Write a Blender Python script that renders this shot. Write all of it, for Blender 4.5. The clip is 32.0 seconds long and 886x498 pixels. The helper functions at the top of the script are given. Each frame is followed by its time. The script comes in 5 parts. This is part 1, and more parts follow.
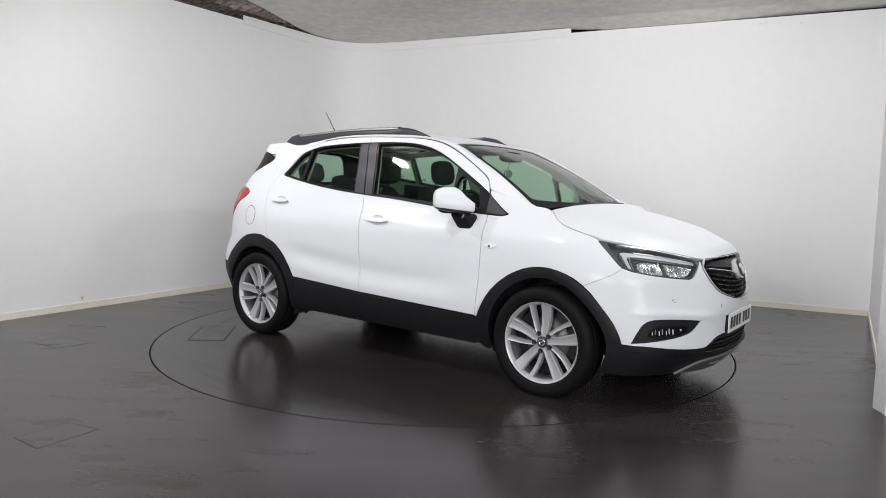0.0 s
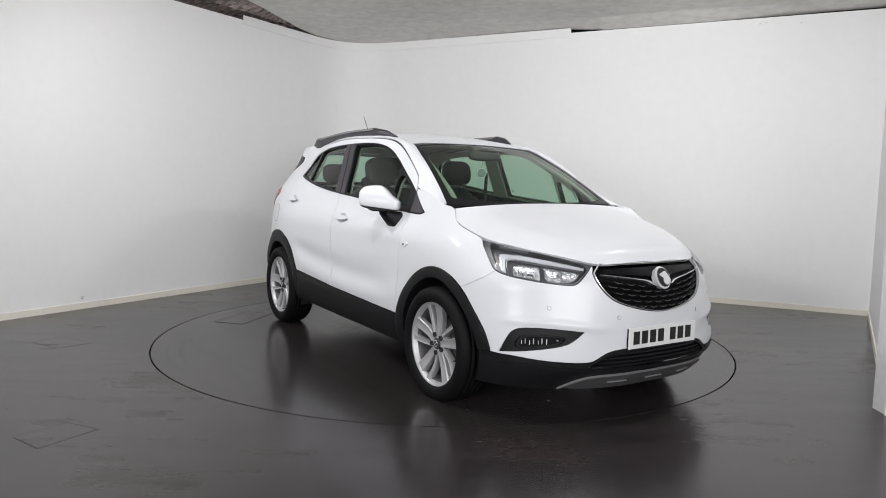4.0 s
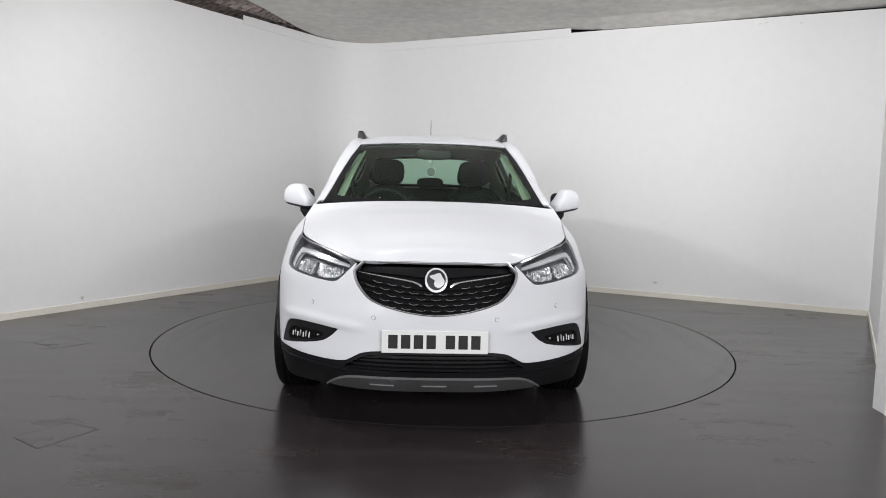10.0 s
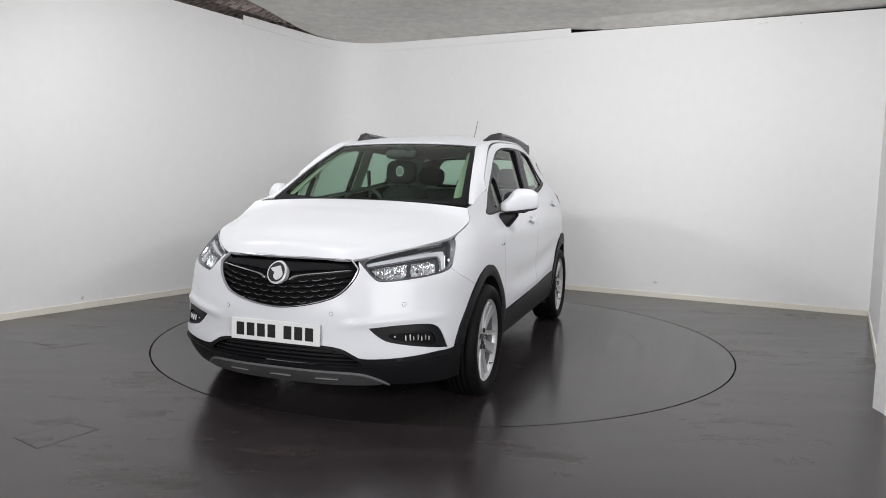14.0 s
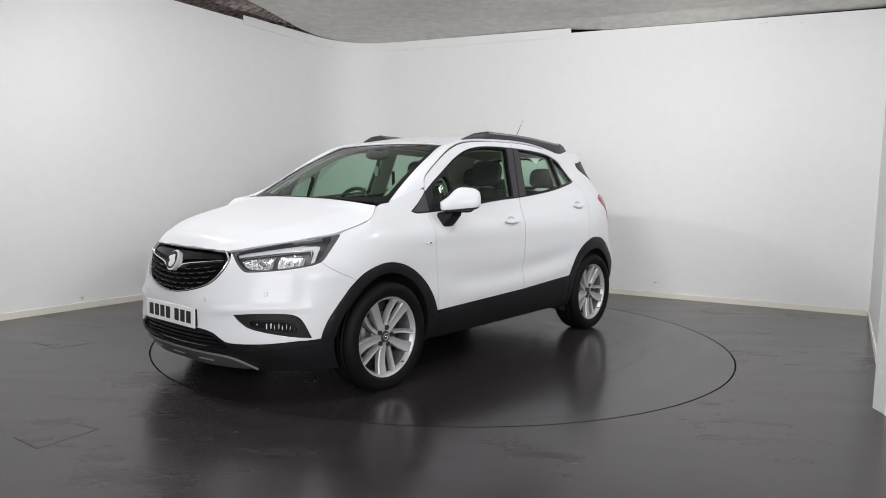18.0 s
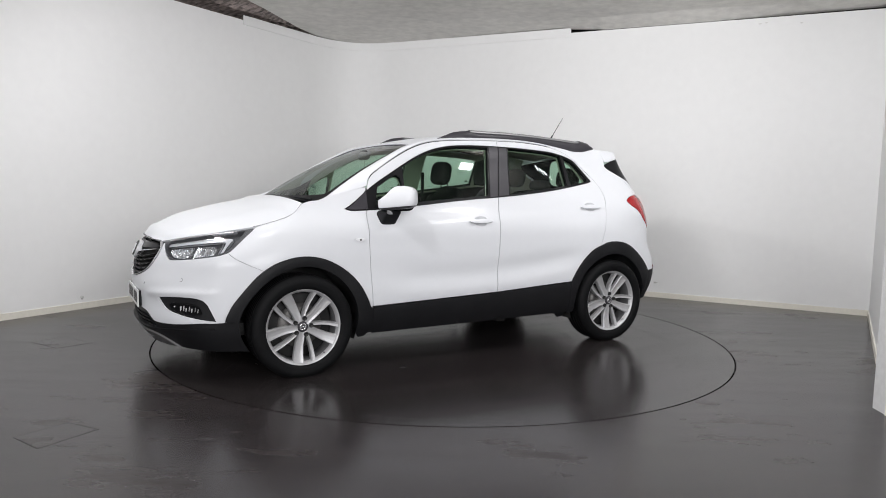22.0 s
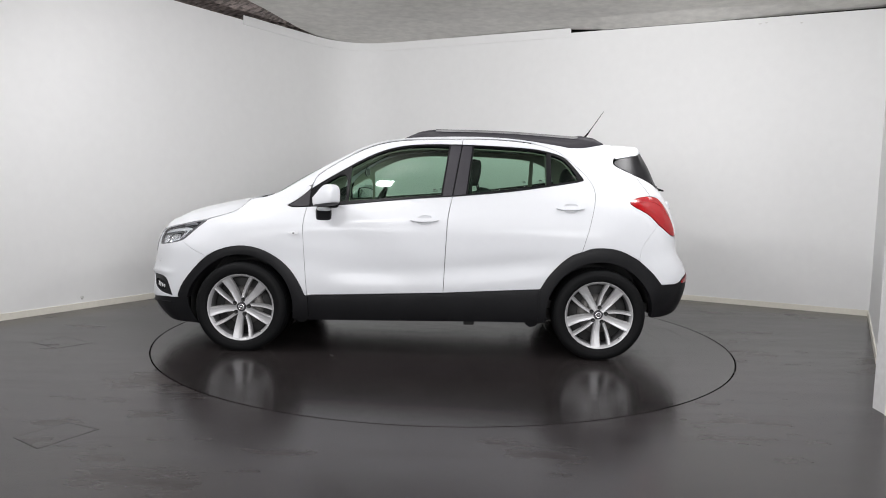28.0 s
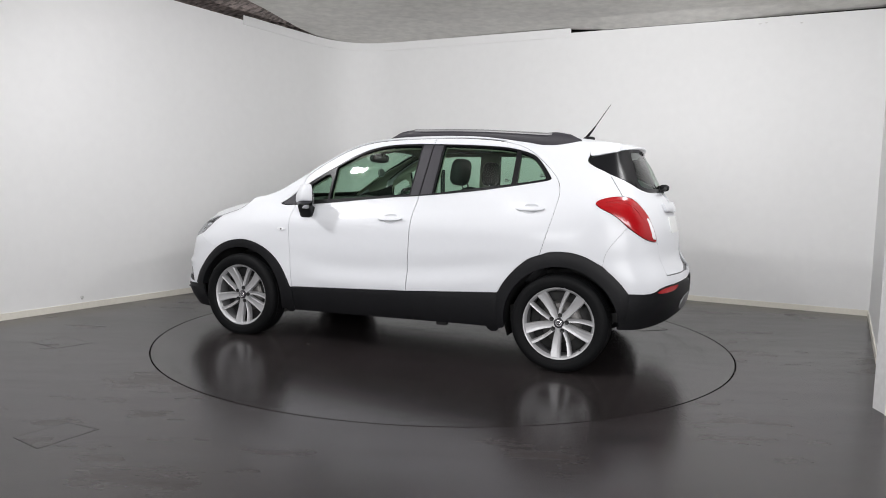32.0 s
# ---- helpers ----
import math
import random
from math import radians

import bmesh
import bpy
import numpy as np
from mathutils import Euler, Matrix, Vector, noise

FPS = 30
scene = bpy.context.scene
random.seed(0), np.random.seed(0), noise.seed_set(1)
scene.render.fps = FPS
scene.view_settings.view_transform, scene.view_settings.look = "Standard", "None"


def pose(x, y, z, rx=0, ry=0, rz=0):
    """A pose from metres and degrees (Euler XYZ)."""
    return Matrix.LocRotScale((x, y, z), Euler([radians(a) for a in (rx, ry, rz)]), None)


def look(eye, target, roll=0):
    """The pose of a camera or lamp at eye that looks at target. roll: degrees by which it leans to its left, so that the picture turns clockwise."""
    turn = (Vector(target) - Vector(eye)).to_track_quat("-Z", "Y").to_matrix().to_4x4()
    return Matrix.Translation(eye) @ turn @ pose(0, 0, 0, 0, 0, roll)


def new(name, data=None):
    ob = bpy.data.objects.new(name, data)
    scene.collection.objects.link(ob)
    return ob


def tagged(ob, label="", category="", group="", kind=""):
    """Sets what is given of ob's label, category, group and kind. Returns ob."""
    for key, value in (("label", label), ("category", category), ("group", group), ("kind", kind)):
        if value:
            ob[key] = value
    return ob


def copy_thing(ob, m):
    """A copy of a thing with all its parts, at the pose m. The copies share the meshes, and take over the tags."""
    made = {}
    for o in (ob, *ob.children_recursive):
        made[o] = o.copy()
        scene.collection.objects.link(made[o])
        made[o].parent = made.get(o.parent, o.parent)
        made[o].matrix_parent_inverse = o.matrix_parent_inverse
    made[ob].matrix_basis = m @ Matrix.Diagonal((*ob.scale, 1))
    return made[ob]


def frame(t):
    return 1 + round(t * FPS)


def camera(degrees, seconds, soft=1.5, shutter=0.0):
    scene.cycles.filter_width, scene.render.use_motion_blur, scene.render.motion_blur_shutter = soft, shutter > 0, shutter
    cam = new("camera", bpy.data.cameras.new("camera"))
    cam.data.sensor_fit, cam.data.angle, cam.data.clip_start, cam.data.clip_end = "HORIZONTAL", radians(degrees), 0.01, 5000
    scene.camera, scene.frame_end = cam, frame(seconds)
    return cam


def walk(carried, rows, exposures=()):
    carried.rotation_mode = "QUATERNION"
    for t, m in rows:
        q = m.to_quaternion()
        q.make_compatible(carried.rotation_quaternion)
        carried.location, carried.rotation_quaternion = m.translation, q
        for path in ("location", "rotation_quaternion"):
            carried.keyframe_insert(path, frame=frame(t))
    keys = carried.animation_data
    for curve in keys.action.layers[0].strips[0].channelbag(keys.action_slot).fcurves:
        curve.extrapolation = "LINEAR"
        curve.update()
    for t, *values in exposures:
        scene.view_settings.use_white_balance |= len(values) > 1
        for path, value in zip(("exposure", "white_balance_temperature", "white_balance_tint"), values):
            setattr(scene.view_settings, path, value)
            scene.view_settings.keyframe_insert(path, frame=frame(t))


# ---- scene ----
cam = camera(64.41, 32.0, soft=0.95)
CAM_POSE = look((0, 0, 1.2218), (0, 10 * math.cos(0.090804), 1.2218 - 10 * math.sin(0.090804)), 0) @ pose(0, 0, 0, 0, 0, 1.3038)
walk(cam, [(0, CAM_POSE), (32, CAM_POSE)], exposures=[(0, 0.0), (32, 0.0)])

# ---- light: white panel lamps under the ceiling, and added fill lights ----
world = bpy.data.worlds.new("world")
world.use_nodes = True
world.node_tree.nodes["Background"].inputs[0].default_value = (0.9, 0.95, 1.0, 1)
world.node_tree.nodes["Background"].inputs[1].default_value = 0.02
scene.world = world


def panel_or_fill_light(x, y, z, sx, sy, watts, rz=0, aim=None, color=(0.992, 0.985, 1.0)):
    d = bpy.data.lights.new("panel_or_fill_light", "AREA")
    d.shape, d.size, d.size_y, d.energy, d.color = "RECTANGLE", sx, sy, watts, color
    ob = new("panel_or_fill_light", d)
    ob.matrix_world = look((x, y, z), aim) if aim else pose(x, y, z, 0, 0, rz)
    return ob


panel_or_fill_light(-2.7, 4.55, 2.95, 0.24, 0.11, 43, aim=(0.2, 6.6, 0.4))
panel_or_fill_light(2.1, 4.2, 2.95, 0.24, 0.11, 37, aim=(1.8, 7.4, 0.3))
panel_or_fill_light(-1.0, 3.1, 2.95, 0.24, 0.11, 24, aim=(1.6, 7.0, 1.0))
# faint fill added to brighten the right-hand wall
panel_or_fill_light(3.1, 5.3, 2.95, 0.24, 0.11, 3, aim=(2.9, 7.6, 0.2))
# two large unseen fills added at the back to soften and even shadows
panel_or_fill_light(-2.2, -0.9, 1.9, 2.4, 1.4, 125, aim=(-0.8, 6.0, 1.1))
panel_or_fill_light(1.9, -0.9, 1.9, 2.4, 1.4, 142, aim=(1.6, 6.0, 0.9))

# ---- materials ----
MATS = {}


def mat(name, color, rough=0.5, metal=0.0, coat=0.0, noise_scale=0.0, vary=0.0, rough_vary=0.0, bump=0.0, spec=0.5, emit=0.0, trans=0.0, ior=1.5, alpha=1.0):
    """A principled material with two scales of variation in colour, gloss and relief."""
    if name in MATS:
        return MATS[name]
    m = bpy.data.materials.new(name)
    m.use_nodes = True
    nt = m.node_tree
    b = nt.nodes["Principled BSDF"]
    b.inputs["Base Color"].default_value = (*color, 1)
    b.inputs["Roughness"].default_value, b.inputs["Metallic"].default_value = rough, metal
    b.inputs["Coat Weight"].default_value, b.inputs["Coat Roughness"].default_value = coat, 0.03
    b.inputs["Specular IOR Level"].default_value, b.inputs["IOR"].default_value = spec, ior
    b.inputs["Transmission Weight"].default_value, b.inputs["Alpha"].default_value = trans, alpha
    if emit:
        b.inputs["Emission Color"].default_value = (*color, 1)
        b.inputs["Emission Strength"].default_value = emit
    if noise_scale:
        tc = nt.nodes.new("ShaderNodeTexCoord")
        big, fine = nt.nodes.new("ShaderNodeTexNoise"), nt.nodes.new("ShaderNodeTexNoise")
        big.inputs["Scale"].default_value, fine.inputs["Scale"].default_value = noise_scale, noise_scale * 14
        big.inputs["Detail"].default_value, fine.inputs["Detail"].default_value = 4, 3
        for n in (big, fine):
            nt.links.new(tc.outputs["Object"], n.inputs["Vector"])
        add = nt.nodes.new("ShaderNodeMath")
        add.operation = "ADD"
        nt.links.new(big.outputs["Fac"], add.inputs[0])
        nt.links.new(fine.outputs["Fac"], add.inputs[1])
        if vary:
            ramp = nt.nodes.new("ShaderNodeMapRange")
            ramp.inputs["From Min"].default_value, ramp.inputs["From Max"].default_value = 0.6, 1.4
            ramp.inputs["To Min"].default_value, ramp.inputs["To Max"].default_value = 1 - vary, 1 + vary
            nt.links.new(add.outputs[0], ramp.inputs["Value"])
            mul = nt.nodes.new("ShaderNodeVectorMath")
            mul.operation = "SCALE"
            mul.inputs[0].default_value = color
            nt.links.new(ramp.outputs[0], mul.inputs["Scale"])
            nt.links.new(mul.outputs[0], b.inputs["Base Color"])
        if rough_vary:
            r = nt.nodes.new("ShaderNodeMapRange")
            r.inputs["From Min"].default_value, r.inputs["From Max"].default_value = 0.6, 1.4
            r.inputs["To Min"].default_value, r.inputs["To Max"].default_value = rough - rough_vary, rough + rough_vary
            nt.links.new(add.outputs[0], r.inputs["Value"])
            nt.links.new(r.outputs[0], b.inputs["Roughness"])
        if bump:
            bp = nt.nodes.new("ShaderNodeBump")
            bp.inputs["Strength"].default_value, bp.inputs["Distance"].default_value = bump, 0.002
            nt.links.new(fine.outputs["Fac"], bp.inputs["Height"])
            nt.links.new(bp.outputs[0], b.inputs["Normal"])
    MATS[name] = m
    return m


WALL = mat("white_wall_paint", (0.835, 0.837, 0.835), 0.55, noise_scale=0.8, vary=0.02, rough_vary=0.06, bump=0.05)
SKIRT = mat("cream_skirting_paint", (0.80, 0.77, 0.69), 0.4, noise_scale=3, vary=0.06, bump=0.05)
CEIL = mat("grey_ceiling", (0.74, 0.725, 0.69), 0.85, noise_scale=0.7, vary=0.18, bump=0.3)
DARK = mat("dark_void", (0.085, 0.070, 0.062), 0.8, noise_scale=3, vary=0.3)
PAINT = mat("white_car_paint", (0.655, 0.668, 0.695), 0.38, coat=0.28, noise_scale=2, vary=0.008, spec=0.15)
PAINT.node_tree.nodes["Principled BSDF"].inputs["Coat Roughness"].default_value = 0.17
BLACKP = mat("black_grained_plastic", (0.0090, 0.0091, 0.0104), 0.5, noise_scale=6, vary=0.2, bump=0.1, spec=0.2)
RUBBER = mat("tyre_rubber", (0.0042, 0.0044, 0.0050), 0.65, noise_scale=5, vary=0.2, bump=0.1, spec=0.15)
ALLOY = mat("silver_alloy", (0.49, 0.49, 0.50), 0.42, metal=0.5, noise_scale=4, vary=0.03, rough_vary=0.03)
BACKING = mat("grey_gap_shade", (0.16, 0.16, 0.165), 0.6, noise_scale=4, vary=0.1)
SHELL = mat("dark_inner_shell", (0.02, 0.02, 0.02), 0.7, noise_scale=4, vary=0.1)

CHROME = mat("chrome", (0.78, 0.78, 0.80), 0.14, metal=0.8)
SATIN = mat("bright_trim", (0.74, 0.74, 0.76), 0.2, metal=0.6)
BADGE = mat("polished_badge", (0.72, 0.72, 0.74), 0.28, metal=0.3)
FLECK = mat("dull_silver", (0.17, 0.17, 0.175), 0.35, metal=0.6)
LAMPIN = mat("grey_lamp_housing", (0.075, 0.075, 0.08), 0.35, noise_scale=25, vary=0.25)
STRIPL = mat("frosted_light_strip", (0.50, 0.51, 0.53), 0.3, coat=0.5)
MESHB = mat("matt_black_grille", (0.0035, 0.0035, 0.004), 0.6, spec=0.12, noise_scale=20, vary=0.2)
GREYP = mat("satin_grey_trim", (0.036, 0.034, 0.040), 0.42, noise_scale=6, vary=0.1, spec=0.3)
GLOSSB = mat("gloss_black", (0.008, 0.008, 0.009), 0.30, spec=0.16)
SILVERP = mat("silver_grey_plastic", (0.22, 0.22, 0.225), 0.4, metal=0.3, noise_scale=6, vary=0.06)
REDLENS = mat("red_lamp_lens", (0.34, 0.003, 0.006), 0.2, coat=0.35, noise_scale=9, vary=0.12)
CLEARW = mat("clear_white_lens", (0.75, 0.76, 0.77), 0.15, coat=1.0)
CLEARL = mat("clear_lamp_lens", (0.82, 0.83, 0.85), 0.18, coat=1.0, noise_scale=30, vary=0.15)
REFLECT = mat("lamp_reflector", (0.78, 0.79, 0.80), 0.2, metal=0.85, noise_scale=22, vary=0.35, rough_vary=0.12, bump=0.9)
FABRIC = mat("dark_seat_fabric", (0.022, 0.022, 0.024), 0.85, noise_scale=20, vary=0.2, bump=0.3)
LINER = mat("pale_headlining", (0.34, 0.345, 0.285), 0.9, noise_scale=8, vary=0.05, bump=0.1)
DASH = mat("dark_dashboard_plastic", (0.02, 0.02, 0.021), 0.6, noise_scale=12, vary=0.15, bump=0.2)
BRAKE = mat("dull_steel", (0.16, 0.155, 0.15), 0.5, metal=0.7, noise_scale=10, vary=0.2)
PLATEW = mat("white_number_plate", (0.74, 0.75, 0.74), 0.3, coat=0.4)
SEAM = mat("dirty_floor_joint", (0.013, 0.0115, 0.011), 0.6, noise_scale=6, vary=0.5)
INK = mat("black_ink", (0.01, 0.01, 0.01), 0.5)


def glass_material(name, tint, gloss=0.9, base=0.04):
    m = bpy.data.materials.new(name)
    m.use_nodes = True
    nt = m.node_tree
    nt.nodes.remove(nt.nodes["Principled BSDF"])
    tr, gl, lw, mx = (nt.nodes.new("ShaderNode" + n) for n in ("BsdfTransparent", "BsdfGlossy", "LayerWeight", "MixShader"))
    tr.inputs["Color"].default_value = (*tint, 1)
    gl.inputs["Roughness"].default_value = 0.01
    lw.inputs["Blend"].default_value = 0.5
    pw, ad = nt.nodes.new("ShaderNodeMath"), nt.nodes.new("ShaderNodeMath")
    pw.operation, ad.operation = "POWER", "MULTIPLY_ADD"
    pw.inputs[1].default_value = 4.5
    ad.inputs[1].default_value, ad.inputs[2].default_value = gloss, base
    nt.links.new(lw.outputs["Facing"], pw.inputs[0])
    nt.links.new(pw.outputs[0], ad.inputs[0])
    nt.links.new(ad.outputs[0], mx.inputs[0])
    nt.links.new(tr.outputs[0], mx.inputs[1])
    nt.links.new(gl.outputs[0], mx.inputs[2])
    nt.links.new(mx.outputs[0], nt.nodes["Material Output"].inputs["Surface"])
    MATS[name] = m
    return m


def floor_material(name, base, rough, streaks, arcs=0.0, flakes=1.0):
    """Dark rubber flooring: soft stains, long wear streaks, fine glittering flakes."""
    m = bpy.data.materials.new(name)
    m.use_nodes = True
    nt = m.node_tree
    L = nt.links.new
    b = nt.nodes["Principled BSDF"]
    tc = nt.nodes.new("ShaderNodeTexCoord")

    def node(kind, **inputs):
        n = nt.nodes.new("ShaderNode" + kind)
        for k, v in inputs.items():
            n.inputs[k].default_value = v
        return n
    stain, grain, streak = node("TexNoise", Scale=0.9, Detail=5.0, Roughness=0.6), node("TexNoise", Scale=38.0, Detail=3.0), node("TexNoise", Scale=2.2, Detail=5.0, Roughness=0.65)
    mp = node("Mapping", Rotation=(0, 0, radians(-28)), Scale=(0.35, 3.2, 1))
    L(tc.outputs["Object"], mp.inputs["Vector"])
    L(mp.outputs[0], streak.inputs["Vector"])
    for n in (stain, grain):
        L(tc.outputs["Object"], n.inputs["Vector"])
    flake = nt.nodes.new("ShaderNodeTexVoronoi")
    flake.inputs["Scale"].default_value = 75.0
    L(tc.outputs["Object"], flake.inputs["Vector"])
    near = node("MapRange", **{"From Min": 0.17, "From Max": 0.08, "To Min": 0.0, "To Max": 1.0})
    L(flake.outputs["Distance"], near.inputs["Value"])
    pick = node("SeparateColor")
    L(flake.outputs["Color"], pick.inputs[0])
    some = node("MapRange", **{"From Min": 0.42, "From Max": 0.78, "To Max": flakes})
    L(pick.outputs[0], some.inputs["Value"])
    both_ = nt.nodes.new("ShaderNodeMath")
    both_.operation = "MULTIPLY"
    L(near.outputs[0], both_.inputs[0])
    L(some.outputs[0], both_.inputs[1])
    val = node("MapRange", **{"From Min": 0.3, "From Max": 0.7, "To Min": 0.78, "To Max": 1.25})
    L(stain.outputs["Fac"], val.inputs["Value"])
    st = node("MapRange", **{"From Min": 0.3, "From Max": 0.72, "To Min": 1 - streaks * 0.5, "To Max": 1 + streaks * 0.5})
    L(streak.outputs["Fac"], st.inputs["Value"])
    mul = nt.nodes.new("ShaderNodeMath")
    mul.operation = "MULTIPLY"
    L(val.outputs[0], mul.inputs[0])
    mott = node("TexNoise", Scale=17.0, Detail=4.0, Roughness=0.7)
    L(tc.outputs["Object"], mott.inputs["Vector"])
    mo = node("MapRange", **{"From Min": 0.3, "From Max": 0.7, "To Min": 0.72, "To Max": 1.28})
    L(mott.outputs["Fac"], mo.inputs["Value"])
    m2 = nt.nodes.new("ShaderNodeMath")
    m2.operation = "MULTIPLY"
    L(st.outputs[0], m2.inputs[0])
    L(mo.outputs[0], m2.inputs[1])
    L(m2.outputs[0], mul.inputs[1])
    sc = nt.nodes.new("ShaderNodeVectorMath")
    sc.operation = "SCALE"
    sc.inputs[0].default_value = base
    L(mul.outputs[0], sc.inputs["Scale"])
    mix = nt.nodes.new("ShaderNodeMix")
    mix.data_type = "RGBA"
    L(both_.outputs[0], mix.inputs["Factor"])
    # long uneven scuffs, browner than the rubber
    scuff = node("TexNoise", Scale=1.7, Detail=7.0, Roughness=0.72)
    mp2 = node("Mapping", Rotation=(0, 0, radians(-38)), Scale=(0.9, 2.6, 1), Location=(3.1, 1.7, 0))
    L(tc.outputs["Object"], mp2.inputs["Vector"])
    L(mp2.outputs[0], scuff.inputs["Vector"])
    cut = node("MapRange", **{"From Min": 0.52, "From Max": 0.72, "To Min": 0.0, "To Max": streaks * 2.3})
    patch = node("MapRange", **{"From Min": 0.42, "From Max": 0.62, "To Min": -0.12, "To Max": 0.05})
    L(stain.outputs["Fac"], patch.inputs["Value"])
    lift = nt.nodes.new("ShaderNodeMath")
    lift.operation = "ADD"
    L(scuff.outputs["Fac"], lift.inputs[0])
    L(patch.outputs[0], lift.inputs[1])
    L(lift.outputs[0], cut.inputs["Value"])
    worn = nt.nodes.new("ShaderNodeMix")
    worn.data_type = "RGBA"
    L(cut.outputs[0], worn.inputs["Factor"])
    L(sc.outputs[0], worn.inputs["A"])
    worn.inputs["B"].default_value = (0.026, 0.017, 0.012, 1)
    last = worn
    if arcs:
        # tyre scuffs that run round the disc
        sep, rad, ang, com = node("SeparateXYZ"), nt.nodes.new("ShaderNodeVectorMath"), nt.nodes.new("ShaderNodeMath"), node("CombineXYZ")
        rad.operation, ang.operation = "LENGTH", "ARCTAN2"
        L(tc.outputs["Object"], sep.inputs[0])
        L(tc.outputs["Object"], rad.inputs[0])
        L(sep.outputs[1], ang.inputs[0])
        L(sep.outputs[0], ang.inputs[1])
        k = nt.nodes.new("ShaderNodeMath")
        k.operation = "MULTIPLY"
        k.inputs[1].default_value = 7.0
        L(rad.outputs["Value"], k.inputs[0])
        L(k.outputs[0], com.inputs[0])
        L(ang.outputs[0], com.inputs[1])
        ring = node("TexNoise", Scale=1.6, Detail=5.0, Roughness=0.6)
        L(com.outputs[0], ring.inputs["Vector"])
        rc = node("MapRange", **{"From Min": 0.56, "From Max": 0.70, "To Min": 0.0, "To Max": arcs})
        L(ring.outputs["Fac"], rc.inputs["Value"])
        last = nt.nodes.new("ShaderNodeMix")
        last.data_type = "RGBA"
        L(rc.outputs[0], last.inputs["Factor"])
        L(worn.outputs["Result"], last.inputs["A"])
        last.inputs["B"].default_value = (0.012, 0.010, 0.009, 1)
    L(last.outputs["Result"], mix.inputs["A"])
    mix.inputs["B"].default_value = (0.15, 0.15, 0.26, 1)
    L(mix.outputs["Result"], b.inputs["Base Color"])
    rr = node("MapRange", **{"From Min": 0.3, "From Max": 0.7, "To Min": rough - 0.02, "To Max": rough + 0.04})
    L(streak.outputs["Fac"], rr.inputs["Value"])
    rough_add = nt.nodes.new("ShaderNodeMath")
    rough_add.operation = "MULTIPLY_ADD"
    rough_add.inputs[1].default_value = 0.2
    L(cut.outputs[0], rough_add.inputs[0])
    L(rr.outputs[0], rough_add.inputs[2])
    if arcs:
        dull = nt.nodes.new("ShaderNodeMath")
        dull.operation = "MULTIPLY_ADD"
        dull.inputs[1].default_value = 0.10
        L(rc.outputs[0], dull.inputs[0])
        L(rough_add.outputs[0], dull.inputs[2])
        L(dull.outputs[0], b.inputs["Roughness"])
    else:
        L(rough_add.outputs[0], b.inputs["Roughness"])
    sheen = node("MapRange", **{"From Min": 0.0, "From Max": 0.6, "To Min": 0.46, "To Max": 0.35})
    L(cut.outputs[0], sheen.inputs["Value"])
    L(sheen.outputs[0], b.inputs["Specular IOR Level"])
    bp = node("Bump", Strength=0.06 if flakes > 0.5 else 0.015, Distance=0.001)
    L(grain.outputs["Fac"], bp.inputs["Height"])
    L(bp.outputs[0], b.inputs["Normal"])
    MATS[name] = m
    return m


def streak_material(name, color, rough, angle):
    """A sheet with long lighter and darker streaks along one way."""
    m = mat(name, color, rough, noise_scale=3, vary=0.3)
    nt = m.node_tree
    b = nt.nodes["Principled BSDF"]
    tc, mp, nz, mr, sc = (nt.nodes.new("ShaderNode" + k) for k in ("TexCoord", "Mapping", "TexNoise", "MapRange", "VectorMath"))
    mp.inputs["Rotation"].default_value[2] = radians(-angle)
    mp.inputs["Scale"].default_value = (0.5, 11.0, 1.0)
    nz.inputs["Scale"].default_value, nz.inputs["Detail"].default_value = 2.0, 4.0
    mr.inputs["From Min"].default_value, mr.inputs["From Max"].default_value = 0.35, 0.65
    mr.inputs["To Min"].default_value, mr.inputs["To Max"].default_value = 0.25, 1.5
    sc.operation = "SCALE"
    nt.links.new(tc.outputs["Object"], mp.inputs["Vector"])
    nt.links.new(mp.outputs[0], nz.inputs["Vector"])
    nt.links.new(nz.outputs["Fac"], mr.inputs["Value"])
    old = b.inputs["Base Color"].links[0].from_socket
    nt.links.new(old, sc.inputs[0])
    nt.links.new(mr.outputs[0], sc.inputs["Scale"])
    nt.links.new(sc.outputs[0], b.inputs["Base Color"])
    return m


FLOOR = floor_material("dark_rubber_floor", (0.0292, 0.0245, 0.0250), 0.23, 0.25)
TABLE = floor_material("dark_turntable_rubber", (0.0245, 0.0210, 0.0212), 0.19, 0.05, 0.6, 0.12)
GLASS = glass_material("green_tinted_glass", (0.645, 0.81, 0.70), 0.8, 0.028)
LENS = glass_material("clear_lens", (0.93, 0.94, 0.95), 0.3, 0.012)


def part(name, bm, material, parent=None, label="", smooth=True, category="", kind=""):
    """Link a bmesh as one mesh object, under parent where it is given."""
    me = bpy.data.meshes.new(name)
    bm.to_mesh(me)
    bm.free()
    for m in material if isinstance(material, (list, tuple)) else (material,):
        me.materials.append(m)
    if smooth:
        me.polygons.foreach_set("use_smooth", [True] * len(me.polygons))
    ob = new(name, me)
    if parent:
        ob.parent = parent
    return tagged(ob, label, category, "", kind)


def thing(name, label, category, group="", kind=""):
    return tagged(new(name), label, category, group, kind)


